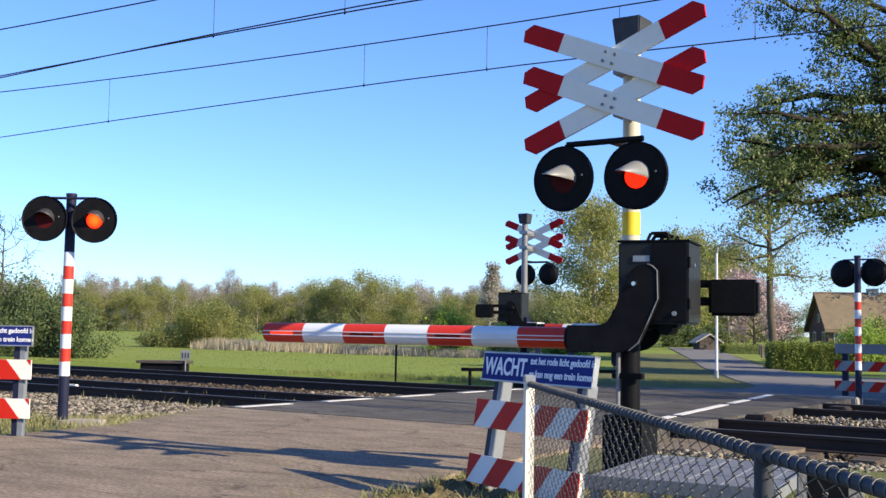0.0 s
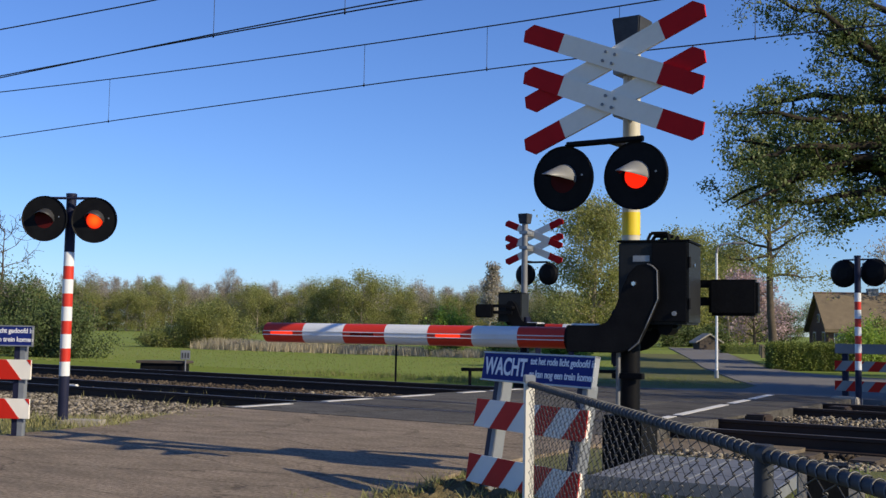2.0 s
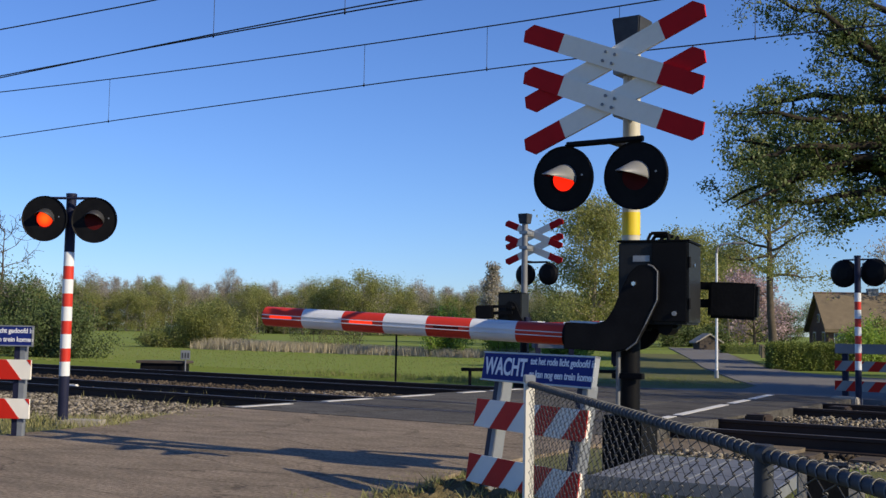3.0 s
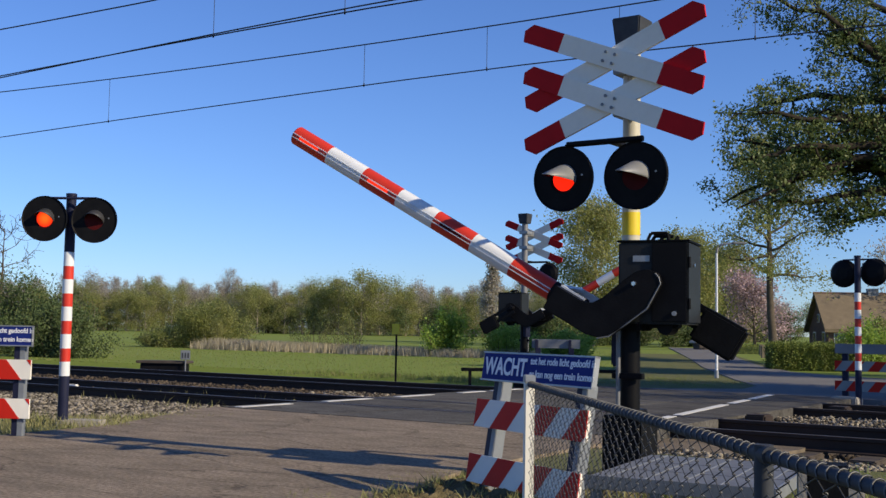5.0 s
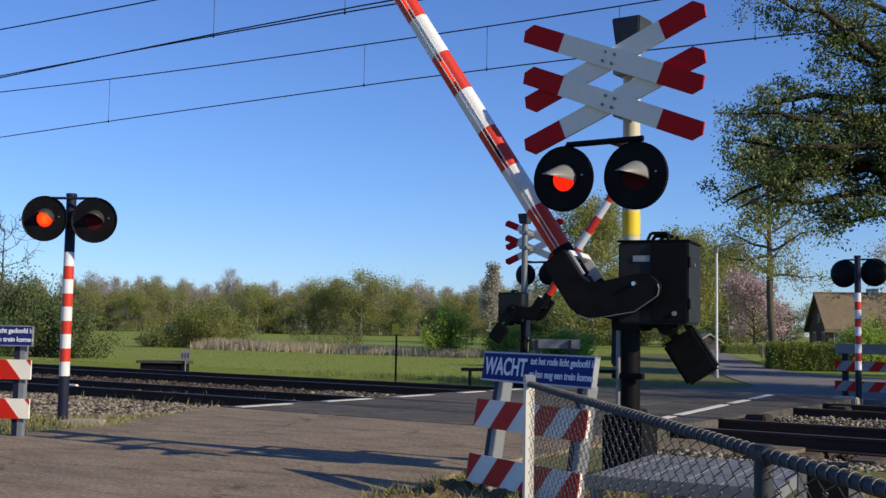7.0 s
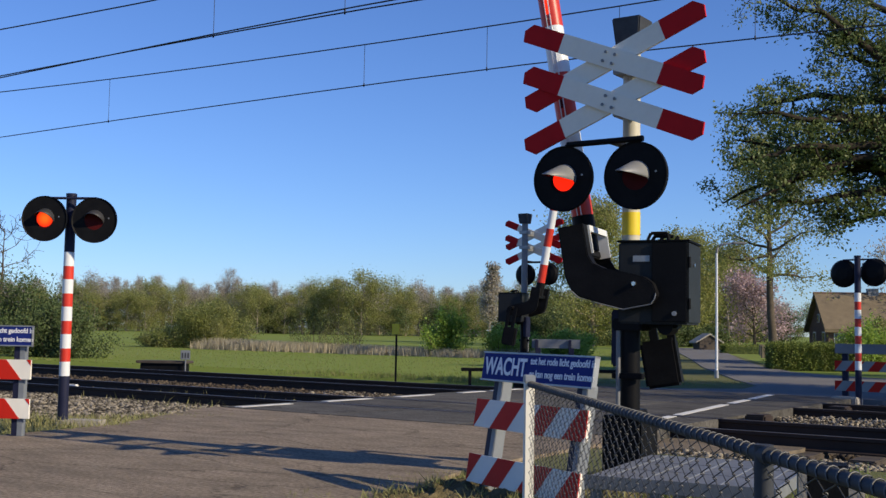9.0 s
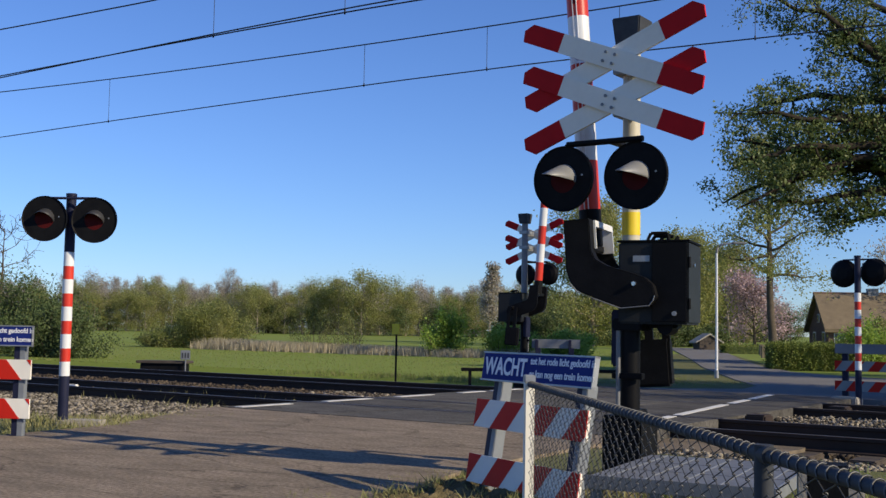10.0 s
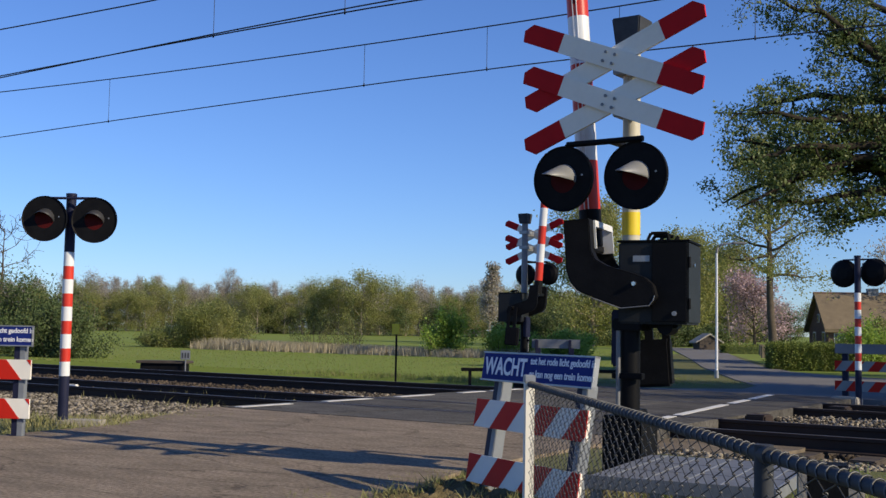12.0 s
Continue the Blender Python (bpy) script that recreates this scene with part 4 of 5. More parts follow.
def bough_oak(m, label, seed, boughs, leaves, leaf, back):
    """An oak of long crooked boughs (rows of start height, reach, end height, arch), with leaf clumps on their twigs."""
    rng = np.random.default_rng(seed)
    t = thing("oak_tree", m, label, "tree")
    tp, tr = branch_line(np.array([0, 0, -0.3]), np.array([0, 0, 1.0]), 11.5, 0.46, rng, 9, 0.6, 0.05)
    wood, spots = [tube(tp, tr, 10)], []
    rows = [(z0, -reach, z1, arch, rng.uniform(-1.6, 1.6)) for z0, reach, z1, arch in boughs]
    for k in range(back):
        a = rng.uniform(-1.3, 1.3)
        r = rng.uniform(3.5, 6.0)
        rows.append((rng.uniform(4.5, 9.5), r * math.cos(a), rng.uniform(5, 13), rng.uniform(0, 0.8), r * math.sin(a)))
    for z0, ex, ez, arch, ey in rows:
        pts, rad, sway = [], [], np.zeros(3)
        n = 12
        for k in range(n + 1):
            u = k / n
            sway = sway + rng.normal(size=3) * np.array([0.09, 0.12, 0.13]) * (k > 0)
            pts.append(np.array([ex * u, ey * u, z0 + (ez - z0) * u + arch * math.sin(math.pi * u)]) + sway)
            rad.append(0.2 * (1 - u) ** 0.8 + 0.025)
        wood.append(tube(pts, rad, 6))
        for q in range(17):
            j = int(rng.integers(3, n + 1))
            ahead = pts[j] - pts[j - 1]
            d = rng.normal(size=3) * np.array([0.6, 0.7, 0.75]) + ahead / np.linalg.norm(ahead) * 0.6
            lp, lr = branch_line(pts[j], d, rng.uniform(0.7, 1.7), max(rad[j] * 0.45, 0.02), rng, 5, 0.0, 0.3)
            lr = [max(x, 0.011) for x in lr]
            wood.append(tube(lp, lr, 4))
            for w in range(3):
                e, er = branch_line(lp[2 + w], rng.normal(size=3), rng.uniform(0.3, 0.7), 0.014, rng, 3, -0.05, 0.3)
                wood.append(tube(e, [max(x, 0.008) for x in er], 3))
                spots += [e[2], e[3]]
            spots += lp[3:]
        spots += pts[9:]
    v, f = merge(wood)
    raw("trunk", v, f, DARK_BARK, t, True)
    e = np.array(spots)
    weight = rng.uniform(0.1, 1.0, len(e)) ** 1.5
    pick = rng.choice(len(e), leaves, p=weight / weight.sum())
    c = e[pick] + rng.normal(size=(leaves, 3)) * np.array([0.2, 0.2, 0.15])
    v, f = leaf_quads(c, leaf, rng)
    mesh_np("crown", v, f, OAK_LEAF, t)
    return t


# oak whose boughs hang over the lane
bough_oak(pose(18.9, 40, -0.2), "large oak with young dark green leaves and wide crooked boughs", 11,
          ((5.5, 8.3, 5.6, 1.6), (6.2, 8.7, 7.9, 0.1), (8.0, 8.2, 12.7, 0.7), (5.2, 7.2, 5.6, 0.9), (7.4, 6.2, 9.6, 0.9), (8.6, 6.0, 10.9, 0.6), (8.5, 7.2, 9.1, 1.2), (4.8, 4.9, 4.1, 0.7), (7.2, 8.6, 8.9, 0.7), (9.5, 4.8, 13.6, 0.4), (6.6, 8.6, 6.4, 1.3), (5.9, 6.6, 7.4, 0.6), (8.8, 5.6, 11.6, 0.5), (6.8, 9.0, 7.0, 0.9)),
          78000, 0.12, 9)
# Two trees out of view, added to throw shade on lane, hedge and fence.
tree("roadside_tree", pose(19.5, 25.0, -0.2), "unseen tree in young leaf, added to shade the hedge", 17, 9.5, 0.2, 0.35, 3.0, 20, 26000, 0.16, OAK_LEAF, BARK, 7, 0.14)
tree("roadside_tree", pose(17.6, 14.6, -0.2), "unseen tree in young leaf, added to shade the lane", 13, 9.5, 0.2, 0.3, 3.2, 22, 34000, 0.17, OAK_LEAF, BARK, 7, 0.16)
# tall slim tree behind the hedge
tree("tall_tree", pose(21.6, 74, -0.2), "tall slim tree with sparse young leaves behind the hedge", 23, 13.6, 0.3, 0.38, 3.4, 24, 15000, 0.16, SPRING_LEAF, BARK, 8, 0.12, 0.06)
tree("blossom_tree", pose(23.8, 86, -0.2), "small tree covered in pale pink spring blossom", 31, 5.2, 0.14, 0.2, 2.8, 18, 7500, 0.17, PINK_LEAF, BARK, 6, 0.16)
tree("budding_tree", pose(12.2, 92, -0.2, 0, 0, 60), "broad budding tree with brown green leaves behind the crossing", 41, 10.6, 0.24, 0.12, 3.9, 30, 30000, 0.19, SPRING_LEAF, PALE_BARK, 7, 0.13)
tree("yellow_green_tree", pose(23.5, 108, -0.2), "yellow green tree in fresh leaf behind the lane", 43, 9.6, 0.2, 0.1, 3.4, 22, 20000, 0.2, SPRING_LEAF, PALE_BARK, 6, 0.15, group="lane trees")
tree("yellow_green_tree", pose(28.5, 112, -0.2), "yellow green tree in fresh leaf behind the lane", 47, 8.6, 0.2, 0.1, 3.6, 22, 20000, 0.2, SPRING_LEAF, PALE_BARK, 6, 0.15, group="lane trees")
tree("yellow_green_tree", pose(32, 122, -0.2), "yellow green tree in fresh leaf behind the lane", 49, 5.4, 0.2, 0.15, 2.4, 20, 7000, 0.3, DARK_LEAF, PALE_BARK, 6, 0.15, group="lane trees")
tree("bare_tree", pose(-24.2, 62, -0.2), "bare leafless tree with fine grey twigs", 53, 6.7, 0.11, 0.3, 2.6, 16, 0, 0.1, HAZY_BROWN_LEAF, BARK, 16, lift=0.1, min_r=0.018)
tree("bare_tree", pose(45, 110, -0.2), "bare leafless tree with fine grey twigs", 57, 9.5, 0.15, 0.3, 4.0, 18, 2500, 0.25, HAZY_BROWN_LEAF, PALE_BARK, 12, lift=0.1, min_r=0.03)
tree("poplar_tree", pose(6.4, 150, -0.2), "slender pale tree standing above the far wood", 59, 9.5, 0.14, 0.25, 1.7, 20, 3800, 0.3, HAZY_BROWN_LEAF, PALE_BARK, 5, 0.2, lift=0.3)

bush("willow_bush", pose(-12.3, 36.0, -0.2), "dense mid green shrub beside the railway", 61, 1.9, 1.6, 1.8, 22000, 0.075, DARK_LEAF)
bush("willow_bush", pose(-15.0, 40.0, -0.2), "dense mid green shrub beside the railway", 62, 2.4, 1.8, 2.9, 26000, 0.08, DARK_LEAF)
bush("field_shrub", pose(-11.3, 55, -0.1), "rounded olive green shrub standing in the meadow", 63, 2.2, 1.6, 2.15, 36000, 0.075, SPRING_LEAF)
bush("field_shrub", pose(-13.6, 56, -0.1), "rounded olive green shrub standing in the meadow", 64, 1.4, 1.1, 1.1, 14000, 0.08, SPRING_LEAF)
bush("bright_shrub", pose(0.25, 46.5, -0.1), "bright green leafy shrub beside the reeds", 65, 1.0, 0.9, 1.95, 9500, 0.1, LIME_LEAF)
bush("bright_shrub", pose(2.7, 47, -0.1), "bright green leafy shrub beside the reeds", 66, 1.6, 1.0, 1.35, 9500, 0.1, LIME_LEAF)
bush("bright_shrub", pose(5.2, 48, -0.1), "bright green leafy shrub beside the lane", 67, 1.6, 1.0, 1.25, 9500, 0.1, LIME_LEAF)
bush("thin_shrub", pose(-5.6, 50.3, -0.1), "thin half bare shrub rising from the reeds", 68, 1.4, 0.8, 1.9, 1500, 0.06, SPRING_LEAF, bare=1)
bush("thin_shrub", pose(-4.0, 49.5, -0.1), "thin half bare shrub rising from the reeds", 69, 1.2, 0.8, 1.8, 1500, 0.06, SPRING_LEAF, bare=1)
bush("garden_shrub", pose(18.6, 50, -0.2), "yellow green garden shrub behind the fence", 71, 1.2, 1.0, 1.9, 6000, 0.13, LIME_LEAF)
bush("garden_shrub", pose(20.2, 52, -0.2), "yellow green garden shrub behind the fence", 72, 1.2, 1.0, 2.1, 6000, 0.13, SPRING_LEAF)

for k in range(8):
    bush("undergrowth", pose(8.0 + 2.3 * k, 99 + 3 * math.sin(k * 2.1), -0.2, 0, 0, 50 * k), "dark green undergrowth behind the lane", 130 + k, 2.2, 1.6, 2.6 + 0.9 * math.sin(k * 1.7), 7000, 0.15, DARK_LEAF, "undergrowth row")

# far wood: copies of a few trees in three uneven rows
rng = np.random.default_rng(5)
KINDS = [
    tree("woodland_tree", pose(-62, 200, -0.2), "budding brownish tree at the wood's edge", 81, 9.0, 0.16, 0.12, 3.4, 16, 6500, 0.2, HAZY_BROWN_LEAF, PALE_BARK, 4, 0.17, group="far wood"),
    tree("woodland_tree", pose(-50, 198, -0.2), "young green tree at the wood's edge", 82, 7.6, 0.16, 0.08, 3.4, 16, 6500, 0.21, SPRING_LEAF, PALE_BARK, 4, 0.17, group="far wood"),
    tree("woodland_tree", pose(-40, 214, -0.2), "tall thin half bare tree in the wood", 83, 11.0, 0.14, 0.35, 2.6, 20, 2200, 0.17, HAZY_BROWN_LEAF, PALE_BARK, 8, 0.15, lift=0.25, min_r=0.04, group="far wood"),
    tree("woodland_tree", pose(-30, 196, -0.2), "low dark green tree at the wood's edge", 84, 5.0, 0.14, 0.05, 3.2, 14, 6500, 0.2, DARK_LEAF, BARK, 4, 0.17, group="far wood"),
    tree("woodland_tree", pose(-22, 204, -0.2), "olive green tree in the wood", 85, 8.6, 0.16, 0.1, 3.8, 16, 7500, 0.21, SPRING_LEAF, PALE_BARK, 4, 0.17, group="far wood"),
]
for row, (y0, mix, step) in enumerate(((197, (3, 0, 3, 4), 2.9), (189, (3, 1, 3, 4), 3.6), (204, (0, 0, 2, 4), 2.4), (214, (0, 2, 2, 0), 2.0), (226, (2, 0, 2, 2), 1.7))):
    x = -100.0
    while x < 62:
        k = KINDS[mix[int(rng.integers(0, 4))]]
        s = rng.uniform(0.68, 0.86)
        m = pose(x + rng.uniform(-1.5, 1.5), y0 + rng.uniform(-5, 5), -0.2, 0, 0, rng.uniform(0, 360))
        c = copy_thing(k, m)
        c.scale = (s, s, s * rng.uniform(0.9, 1.1))
        x += step * rng.uniform(0.7, 1.3)
# taller clump in the middle of the wood
for x, y, s in ((-17, 186, 0.92), (-13, 184, 1.04), (-9.5, 185, 0.96), (-20.5, 188, 0.8), (-6, 188, 0.82)):
    c = copy_thing(KINDS[4], pose(x, y, -0.2, 0, 0, x * 37))
    c.scale = (s, s, s)


def hedge(m, label, lx, ly, h, seed, n):
    rg = np.random.default_rng(seed)
    t = thing("hedge", m, label, "hedge", "hedges")
    part("hedge_core", box(-lx / 2 + 0.08, lx / 2 - 0.08, -ly / 2 + 0.08, ly / 2 - 0.08, -0.1, h - 0.08, 0.1), DARK_LEAF, t)
    c = rg.uniform(-1, 1, size=(n, 3))
    side = rg.integers(0, 6, n)
    for q in range(3):
        c[side == q * 2, q], c[side == q * 2 + 1, q] = 1, -1
    c = c * np.array([lx / 2, ly / 2, h / 2]) + rg.normal(size=(n, 3)) * 0.06 + np.array([0, 0, h / 2])
    c[:, 2] = np.maximum(c[:, 2], 0)
    v, f = leaf_quads(c, 0.055, rg)
    mesh_np("foliage", v, f, HEDGE_LEAF, t)


hedge(pose(11.7, 35.8, -0.2, 0, 0, -10), "clipped green garden hedge beside the lane", 2.5, 1.5, 0.9, 1, 42000)
hedge(pose(20.4, 66, -0.2, 0, 0, 2), "low clipped hedge behind the grass verge", 8.0, 1.0, 0.62, 2, 24000)
hedge(pose(27, 66, -0.2, 0, 0, 0), "low clipped hedge before the farmhouse", 5.5, 1.0, 0.75, 3, 18000)

# ---- farmhouse, shed, street lamp, bollards ----


def farmhouse(m):
    t = thing("farmhouse", m, "low brick farmhouse with a steep thatched roof", "house")
    lx, ly, eave, ridge = 15.0, 7.6, 2.0, 5.2
    bm = bmesh.new()
    a = [bm.verts.new(p) for p in ((0, -ly / 2, 0), (0, ly / 2, 0), (0, ly / 2, eave), (0, 0, ridge - 0.15), (0, -ly / 2, eave))]
    bm.faces.new(a)
    ext = bmesh.ops.extrude_face_region(bm, geom=bm.faces[:])["geom"]
    bmesh.ops.translate(bm, verts=[g for g in ext if isinstance(g, bmesh.types.BMVert)], vec=(lx, 0, 0))
    bmesh.ops.recalc_face_normals(bm, faces=bm.faces)
    part("wall", bm, BRICK, t)
    for s in (-1, 1):
        bm = bmesh.new()
        lo, hi = (s * (ly / 2 + 0.5), eave - 0.35), (0, ridge)
        vs = []
        for x0, x1, up in ((-0.45, lx + 0.4, 0.0), (-0.45, lx + 0.4, 0.32)):
            vs.append([bm.verts.new((x0, lo[0], lo[1] + up)), bm.verts.new((x1, lo[0], lo[1] + up)), bm.verts.new((x1, hi[0], hi[1] + up)), bm.verts.new((x0, hi[0], hi[1] + up))])
        a, b = vs
        bm.faces.new(a)
        bm.faces.new(b)
        for k in range(4):
            bm.faces.new((a[k], a[(k + 1) % 4], b[(k + 1) % 4], b[k]))
        bmesh.ops.recalc_face_normals(bm, faces=bm.faces)
        part("roof", bm, THATCH, t, "brown thatched roof slope")
    ch = part("chimney", box(4.6, 5.6, -0.35, 0.35, ridge - 0.3, ridge + 0.75, 0.03), STEEL, t, "grey chimney")
    part("ridge_cap", rod((-0.5, 0, ridge + 0.22), (lx + 0.4, 0, ridge + 0.22), 0.16, 0.16, 8), BRICK, t)
    for x in (1.0, 3.2, 6.4):
        w = part("window", box(x - 0.5, x + 0.5, -ly / 2 - 0.04, -ly / 2 + 0.02, 0.5, 1.6), WHITE, t, "white framed window")
        part("pane", box(x - 0.42, x - 0.03, -ly / 2 - 0.055, -ly / 2 - 0.042, 0.58, 1.52), GLASS, w)
        part("pane", box(x + 0.03, x + 0.42, -ly / 2 - 0.055, -ly / 2 - 0.042, 0.58, 1.52), GLASS, w)
    for y in (-2.0, 1.6):
        w = part("window", box(-0.04, 0.02, y - 0.55, y + 0.55, 0.4, 1.7), WHITE, t, "white framed window")
        part("pane", box(-0.055, -0.042, y - 0.46, y + 0.46, 0.5, 1.6), GLASS, w)
    w = part("window", box(-0.04, 0.02, -0.4, 0.4, 2.6, 3.4), WHITE, t, "small attic window")
    part("pane", box(-0.055, -0.042, -0.32, 0.32, 2.68, 3.32), GLASS, w)


farmhouse(pose(36.6, 110, -0.2, 0, 0, -5))

sh = thing("small_shed", pose(18.7, 80, -0.2, 0, 0, 8), "small dark shed with pale roof edges beside the lane", "shed")
part("body", box(-0.75, 0.75, -0.6, 0.6, 0, 0.75, 0.02), SLEEPER, sh)
part("gable", slab([(-0.75, 0.75), (0.75, 0.75), (0, 1.2)], -0.58, 0.58), SLEEPER, sh)
for s in (-1, 1):
    part("roof_board", slab([(0, 1.22), (0, 1.32), (s * 1.02, 0.72), (s * 1.02, 0.62)], -0.72, 0.7), CONCRETE, sh, "pale roof slope")

lp = thing("street_lamp", pose(6.70, 27.6, -0.2, 0, 0, 0), "slim pale street lamp with a curved arm", "street lamp")
part("foot", rod((0, 0, 0), (0, 0, 0.35), 0.055, 0.05, 12), GALV, lp)
part("pole", rod((0, 0, 0.35), (0, 0, 3.2), 0.034, 0.028, 12), WHITE, lp, "pale painted pole", True)
v, f = tube([(0, 0, 3.2), (0.02, 0, 3.32), (0.09, 0, 3.4), (0.2, 0, 3.435), (0.42, 0, 3.45)], [0.03, 0.028, 0.026, 0.024, 0.022], 10)
raw("arm", v, f, STEEL, lp, True)
part("lamp_head", box(0.38, 0.72, -0.06, 0.06, 3.425, 3.485, 0.02), STEEL, lp, "flat grey lamp head")

rb = thing("bollard", pose(18.0, 55, -0.2), "short brown wooden bollard on the verge", "bollard", "verge bollards")
part("post", box(-0.09, 0.09, -0.09, 0.09, -0.1, 0.75, 0.02), WOOD, rb)
for x, y in ((17.2, 61), (15.6, 55), (13.8, 47), (12.4, 41)):
    copy_thing(rb, pose(x, y, -0.2))

# pale reeds and a strip of pond in the meadow
pond = raw("water", [(-4.2, 51.5, -0.05), (2.2, 47.3, -0.05), (2.8, 52, -0.05), (-3.6, 58, -0.05)], [(0, 1, 2, 3)], WATER)
tagged(pond, "narrow dark pond behind the reeds", "pond", kind="structure")


def blades(name, xs, ys, hs, lean, width, z, material, label, category, seed):
    rg = np.random.default_rng(seed)
    n = len(xs)
    az = rg.uniform(0, 6.283, n)
    w = np.stack([np.cos(az), np.sin(az), np.zeros(n)], 1) * (width * rg.uniform(0.6, 1.4, n))[:, None]
    base = np.stack([xs, ys, np.full(n, 0.0) + z], 1)
    tilt = rg.normal(size=(n, 3)) * lean
    tilt[:, 2] = 1
    tip = base + tilt * hs[:, None]
    v = np.stack([base - w, base + w, tip], 1).reshape(-1, 3)
    ob = mesh_np(name, v, np.arange(3 * n).reshape(-1, 3), material, None)
    return tagged(ob, label, category, kind="stuff")


rg = np.random.default_rng(9)
n = 22000
u = rg.random(n)
blades("reed_bed", -10.8 + 12.0 * u + rg.normal(size=n) * 0.4, 53.2 - 7.6 * u + rg.normal(size=n) * 0.45, rg.uniform(0.25, 0.6, n) * (1 - 0.35 * u), 0.15, 0.018, -0.07, REED, "pale dry reeds along a ditch in the meadow", "reeds", 1)
n = 2500
u = rg.random(n)
blades("reed_bed", -2 + 6 * u, 48.5 - 2.6 * u + rg.normal(size=n) * 0.4, rg.uniform(0.2, 0.45, n), 0.12, 0.013, -0.07, REED, "grey reeds at the pond's edge", "reeds", 2)


def local_scatter(n, x0, x1, y0, y1, seed):
    r = np.random.default_rng(seed)
    lx, ly = r.uniform(x0, x1, n), r.uniform(y0, y1, n)
    c, s = math.cos(radians(TURN)), math.sin(radians(TURN))
    return lx * c - ly * s, lx * s + ly * c


for k, (n, x0, x1, y0, y1, h, lab) in enumerate((
        (12000, -4.7, -2.6, 3.4, 7.4, 0.045, "dry short grass on the verge beside the road"),
        (6000, -3.0, 0.0, 3.0, 8.8, 0.12, "rough grass behind the chain link fence"),
        (2600, -11.5, -9.0, 6.0, 7.7, 0.10, "yellowish grass tufts at the road's edge"),
        (1500, -10.4, -9.25, 7.4, 9.4, 0.05, "yellowish grass tufts at the road's edge"),
        (5000, -18, -10.5, 19.3, 21.5, 0.09, "rough grass beside the far track"),
        (4000, -11.5, -8.4, 21.2, 25.2, 0.07, "grass verge between lane and meadow"))):
    xs, ys = local_scatter(n, x0, x1, y0, y1, 20 + k)
    r = np.random.default_rng(40 + k)
    keep = np.array([noise.noise(Vector((x * 1.3, y * 1.3, k))) > -0.12 for x, y in zip(xs, ys)])
    xs, ys = xs[keep], ys[keep]
    blades("grass", xs, ys, h * r.uniform(0.4, 1.5, len(xs)), 0.5, 0.006, -0.04 if k < 4 else -0.07, DRY_BLADE if k in (0, 2, 3) else BLADE, lab, "grass", 60 + k)

xs, ys = local_scatter(240, -15, -10.4, 10.6, 13.3, 91)
blades("weeds", xs, ys, np.random.default_rng(92).uniform(0.05, 0.15, 240), 0.6, 0.007, -0.15, DRY_BLADE, "thin dry weeds between the rails", "weeds", 93)
n = 90000
r = np.random.default_rng(77)
lx, ly = r.uniform(-55, -8.5, n), r.uniform(20.8, 62, n)
keep = lx < -10.3 - np.maximum(ly - 25.6, 0) * 0.458
lx, ly = lx[keep], ly[keep]
n = len(lx)
c, s = math.cos(radians(TURN)), math.sin(radians(TURN))
xs, ys = lx * c - ly * s, lx * s + ly * c
blades("meadow_grass", xs, ys, 0.05 * r.uniform(0.4, 1.4, n), 0.5, 0.014, -0.08, BLADE, "short spring grass of the meadow", "grass", 78)

# rough mound of dry turf over the road's edge
def turf_height(x, y):
    edge = min(1.0, max(0.0, 1 - ((x + 3.6) / 0.85) ** 2 - ((y - 6.05) / 1.4) ** 2))
    return -0.05 + edge ** 0.6 * (0.085 + 0.085 * noise.noise(Vector((x * 4, y * 4, 3))) + 0.05 * noise.noise(Vector((x * 13, y * 13, 8))))


NX, NY = 70, 100
gx, gy = [-4.75 + 2.0 * i / NX for i in range(NX + 1)], [4.4 + 3.2 * j / NY for j in range(NY + 1)]
TURF = mat("dry_turf", (0.2, 0.16, 0.085), (0.05, 0.045, 0.025), rough=0.95, scale=7, fine=60, bump=0.9, spec=0.05)
turf = raw("turf_mound", [(x, y, turf_height(x, y)) for y in gy for x in gx],
           [(j * (NX + 1) + i, j * (NX + 1) + i + 1, (j + 1) * (NX + 1) + i + 1, (j + 1) * (NX + 1) + i) for j in range(NY) for i in range(NX)], TURF)
turf.matrix_basis = CROSSING
tagged(turf, "rough mound of dry turf and soil at the road's edge", "turf", kind="stuff")
rt = np.random.default_rng(303)
tx, ty = rt.uniform(-4.5, -2.8, 9000), rt.uniform(4.6, 7.4, 9000)
keep = np.array([turf_height(x, y) > 0.005 and noise.noise(Vector((x * 5, y * 5, 1))) > 0.06 for x, y in zip(tx, ty)])
tx, ty = tx[keep], ty[keep]
tz = np.array([turf_height(x, y) for x, y in zip(tx, ty)])
for k, (m, tall) in enumerate(((DRY_BLADE, 0.06), (BLADE, 0.04))):
    pick = slice(None, None, 1 if k == 0 else 5)
    g = blades("grass", tx[pick], ty[pick], tall * rt.uniform(0.3, 1.5, len(tx[pick])), 0.6, 0.005, tz[pick] - 0.01, m, "dry tussocks on the turf mound", "grass", 310 + k)
    g.matrix_basis = CROSSING

# ballast stones
ICO = bmesh.new()
bmesh.ops.create_icosphere(ICO, subdivisions=1, radius=1.0)
IV = np.array([v.co[:] for v in ICO.verts])
IF = np.array([[v.index for v in f.verts] for f in ICO.faces])
ICO.free()


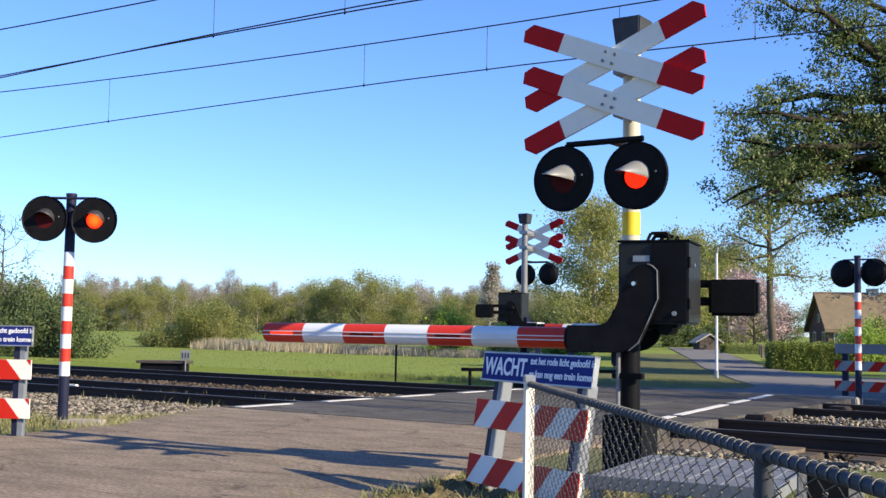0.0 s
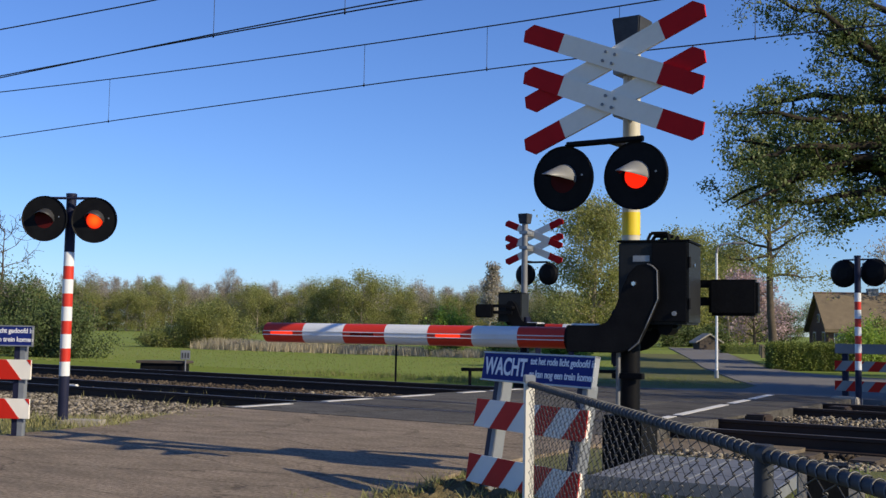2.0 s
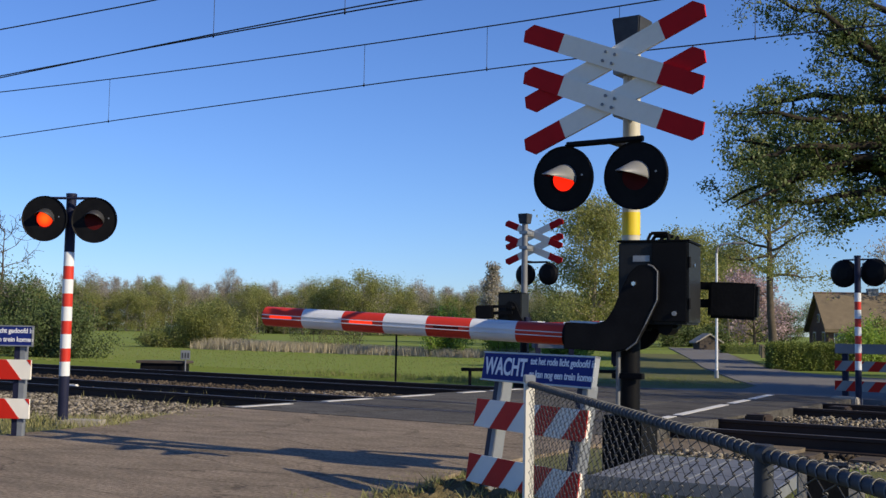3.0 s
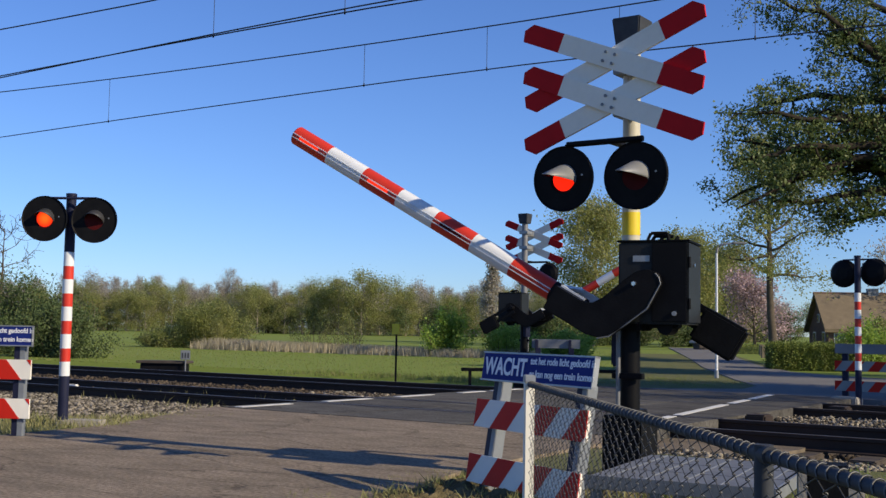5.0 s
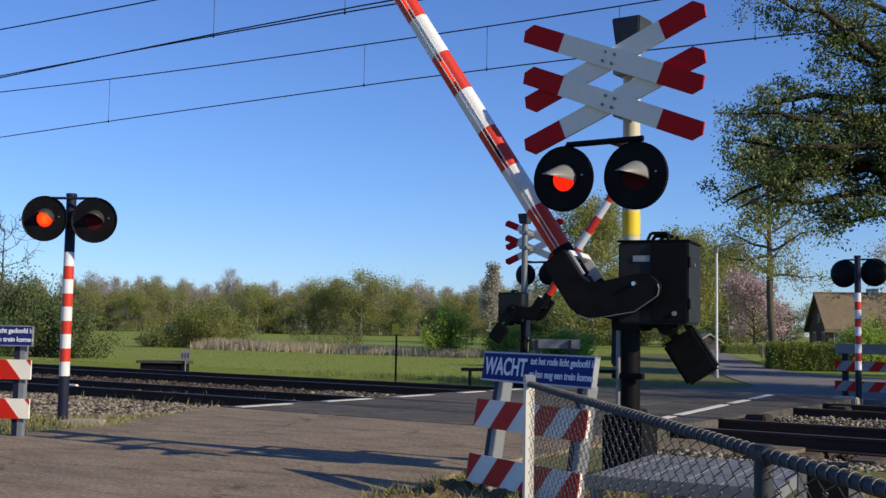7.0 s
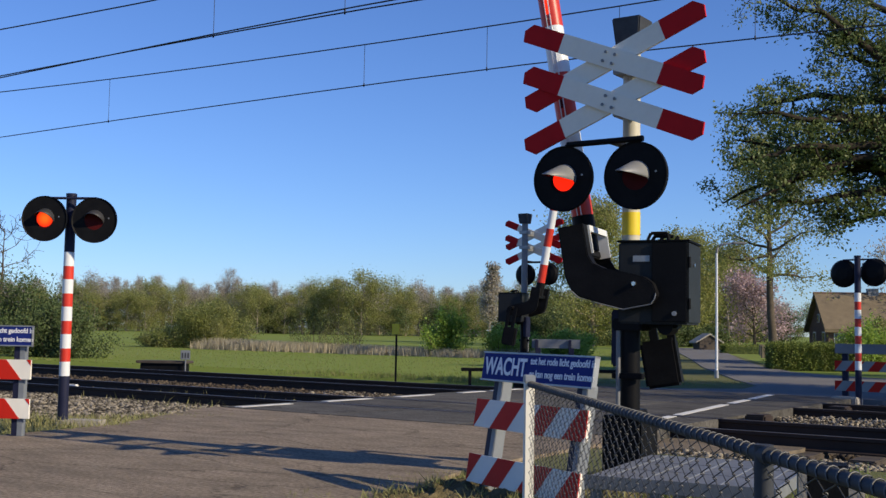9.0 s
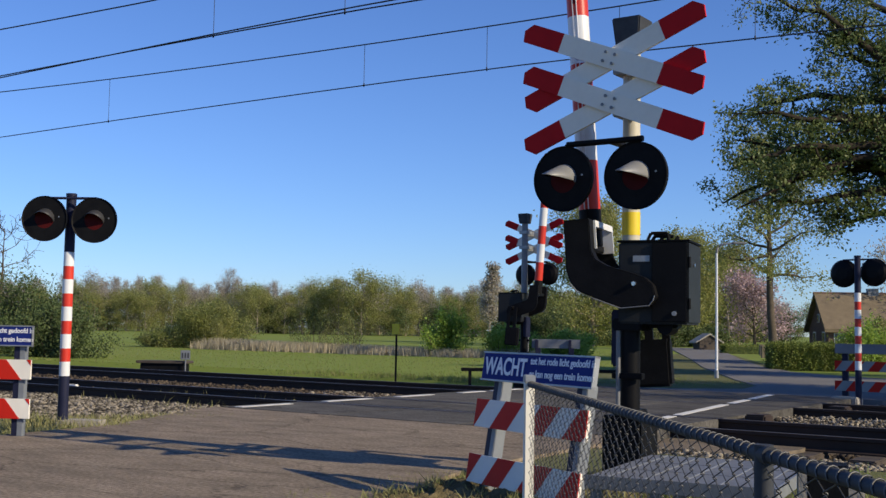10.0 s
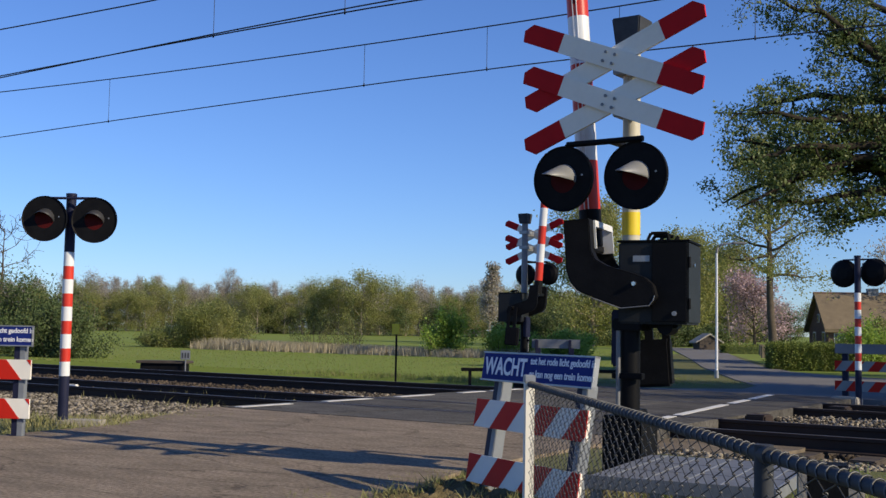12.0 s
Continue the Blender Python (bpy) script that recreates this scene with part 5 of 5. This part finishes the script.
def stones(n, x0, x1, y0, y1, z, size, label, seed, material=STONE):
    r = np.random.default_rng(seed)
    c = np.stack([r.uniform(x0, x1, n), r.uniform(y0, y1, n), np.zeros(n)], 1)
    c[:, 2] = z(c[:, 0], c[:, 1]) + r.uniform(-0.01, 0.02, n)
    s = size * r.uniform(0.5, 1.3, size=(n, 1, 3)) * np.array([1.15, 1.0, 0.75])
    ang = r.uniform(0, 6.283, n)
    v = IV[None] * (1 + 0.36 * r.normal(size=(n, len(IV), 1))) * s
    ca, sa = np.cos(ang)[:, None], np.sin(ang)[:, None]
    v = np.stack([v[..., 0] * ca - v[..., 1] * sa, v[..., 0] * sa + v[..., 1] * ca, v[..., 2]], 2) + c[:, None]
    f = IF[None] + (np.arange(n) * len(IV))[:, None, None]
    ob = mesh_np("ballast", v.reshape(-1, 3), f.reshape(-1, 3), material, None)
    ob.matrix_basis = CROSSING
    tagged(ob, label, "ballast", kind="stuff")


def shoulder(x, y):
    low = np.where(x > -7, 0.1, 0.02) * np.interp(y, [9.8, 11.2], [0, 1])
    return np.interp(y, [7.4, 9.4, 11.2, 18.3, 20.2], [-0.08, -0.06, -0.14, -0.14, -0.18]) - low


stones(14000, -16.5, -9.6, 7.5, 11.6, shoulder, 0.033, "grey brown ballast stones beside the road", 1)
stones(8500, -5.0, 3.0, 8.9, 11.6, shoulder, 0.03, "grey brown ballast stones beside the track", 2)
stones(5000, -24, -10.5, 13.35, 16.0, shoulder, 0.038, "grey brown ballast stones between the tracks", 3, DARK_STONE)
stones(3500, -4.9, 3.0, 13.35, 16.0, shoulder, 0.038, "grey brown ballast stones between the tracks", 4, STONE)
stones(1600, -13.2, -10.4, 13.5, 16.0, shoulder, 0.034, "pale ballast stones and sand at the crossing's edge", 7)
stones(1500, -5.0, -3.4, 13.3, 19.4, lambda x, y: x * 0 - 0.125, 0.028, "small stones on sandy soil beside the deck", 8)
stones(3500, -20, -10.5, 11.85, 13.15, shoulder, 0.04, "dark ballast stones between the rails", 5, DARK_STONE)
stones(2000, -4.9, 3.0, 11.85, 13.15, shoulder, 0.04, "dark ballast stones between the rails", 6, DARK_STONE)

# ---- motion ----


def raise_angle(t):
    table = RAISE
    for (a, u), (b, v) in zip(table, table[1:]):
        if t <= b:
            return u + (v - u) * max(0.0, t - a) / (b - a)
    return table[-1][1]


RAISE = [(0, 0), (2.8, 0), (2.9, 1.2), (3.0, 2.4), (3.2, 4.8), (3.6, 10.4), (4.4, 21.6), (4.8, 27.2), (5.1, 31.5), (5.5, 37.0), (6.0, 43.2), (6.5, 50.0), (6.8, 54.2), (7.2, 59.5), (8.0, 69), (8.8, 78), (9.1, 81.5), (9.3, 84), (9.5, 85.5), (9.8, 86), (12.0, 86)]


def arm_rows(start):
    rows = []
    t = 0.0
    while t < 12.001:
        rows.append((t, Matrix.Translation(start) @ Matrix.Rotation(radians(ARM_TURN), 4, "Z") @ Matrix.Rotation(radians(raise_angle(t)), 4, "Y")))
        t += 0.1
    return rows


def flash_on(side, t):
    """Whether a lamp shines: left and right take turns of a third of a second until the lamps go out."""
    if t > 9.45:
        return False
    phase = (t - 0.50 + 0.33) / 0.66
    left = 0.279 < phase - math.floor(phase) < 0.72
    if side.startswith("boom") and t < 0.55:
        return False
    return left if side.endswith("L") else not left


def motions():
    for arm in (near_arm, far_arm):
        walk(arm, arm_rows(arm.location.copy()))
    # The added covers slide behind the lit faces, imitating lamps switched on.
    for sh, side in UNLIT_COVERS:
        closed = Matrix.Translation((0, 0, 0))
        opened = Matrix.Translation((0, 0.012 if side.startswith("boom") else 0.011, 0))
        rows, last = [], None
        for k in range(361):
            t = k / 30
            state = flash_on(side, t)
            if state != last:
                if last is not None:
                    rows.append((t - 1 / 30, opened if last else closed))
                rows.append((t, opened if state else closed))
                last = state
        if rows[-1][0] < 12:
            rows.append((12.0, opened if last else closed))
        walk(sh, rows)


motions()
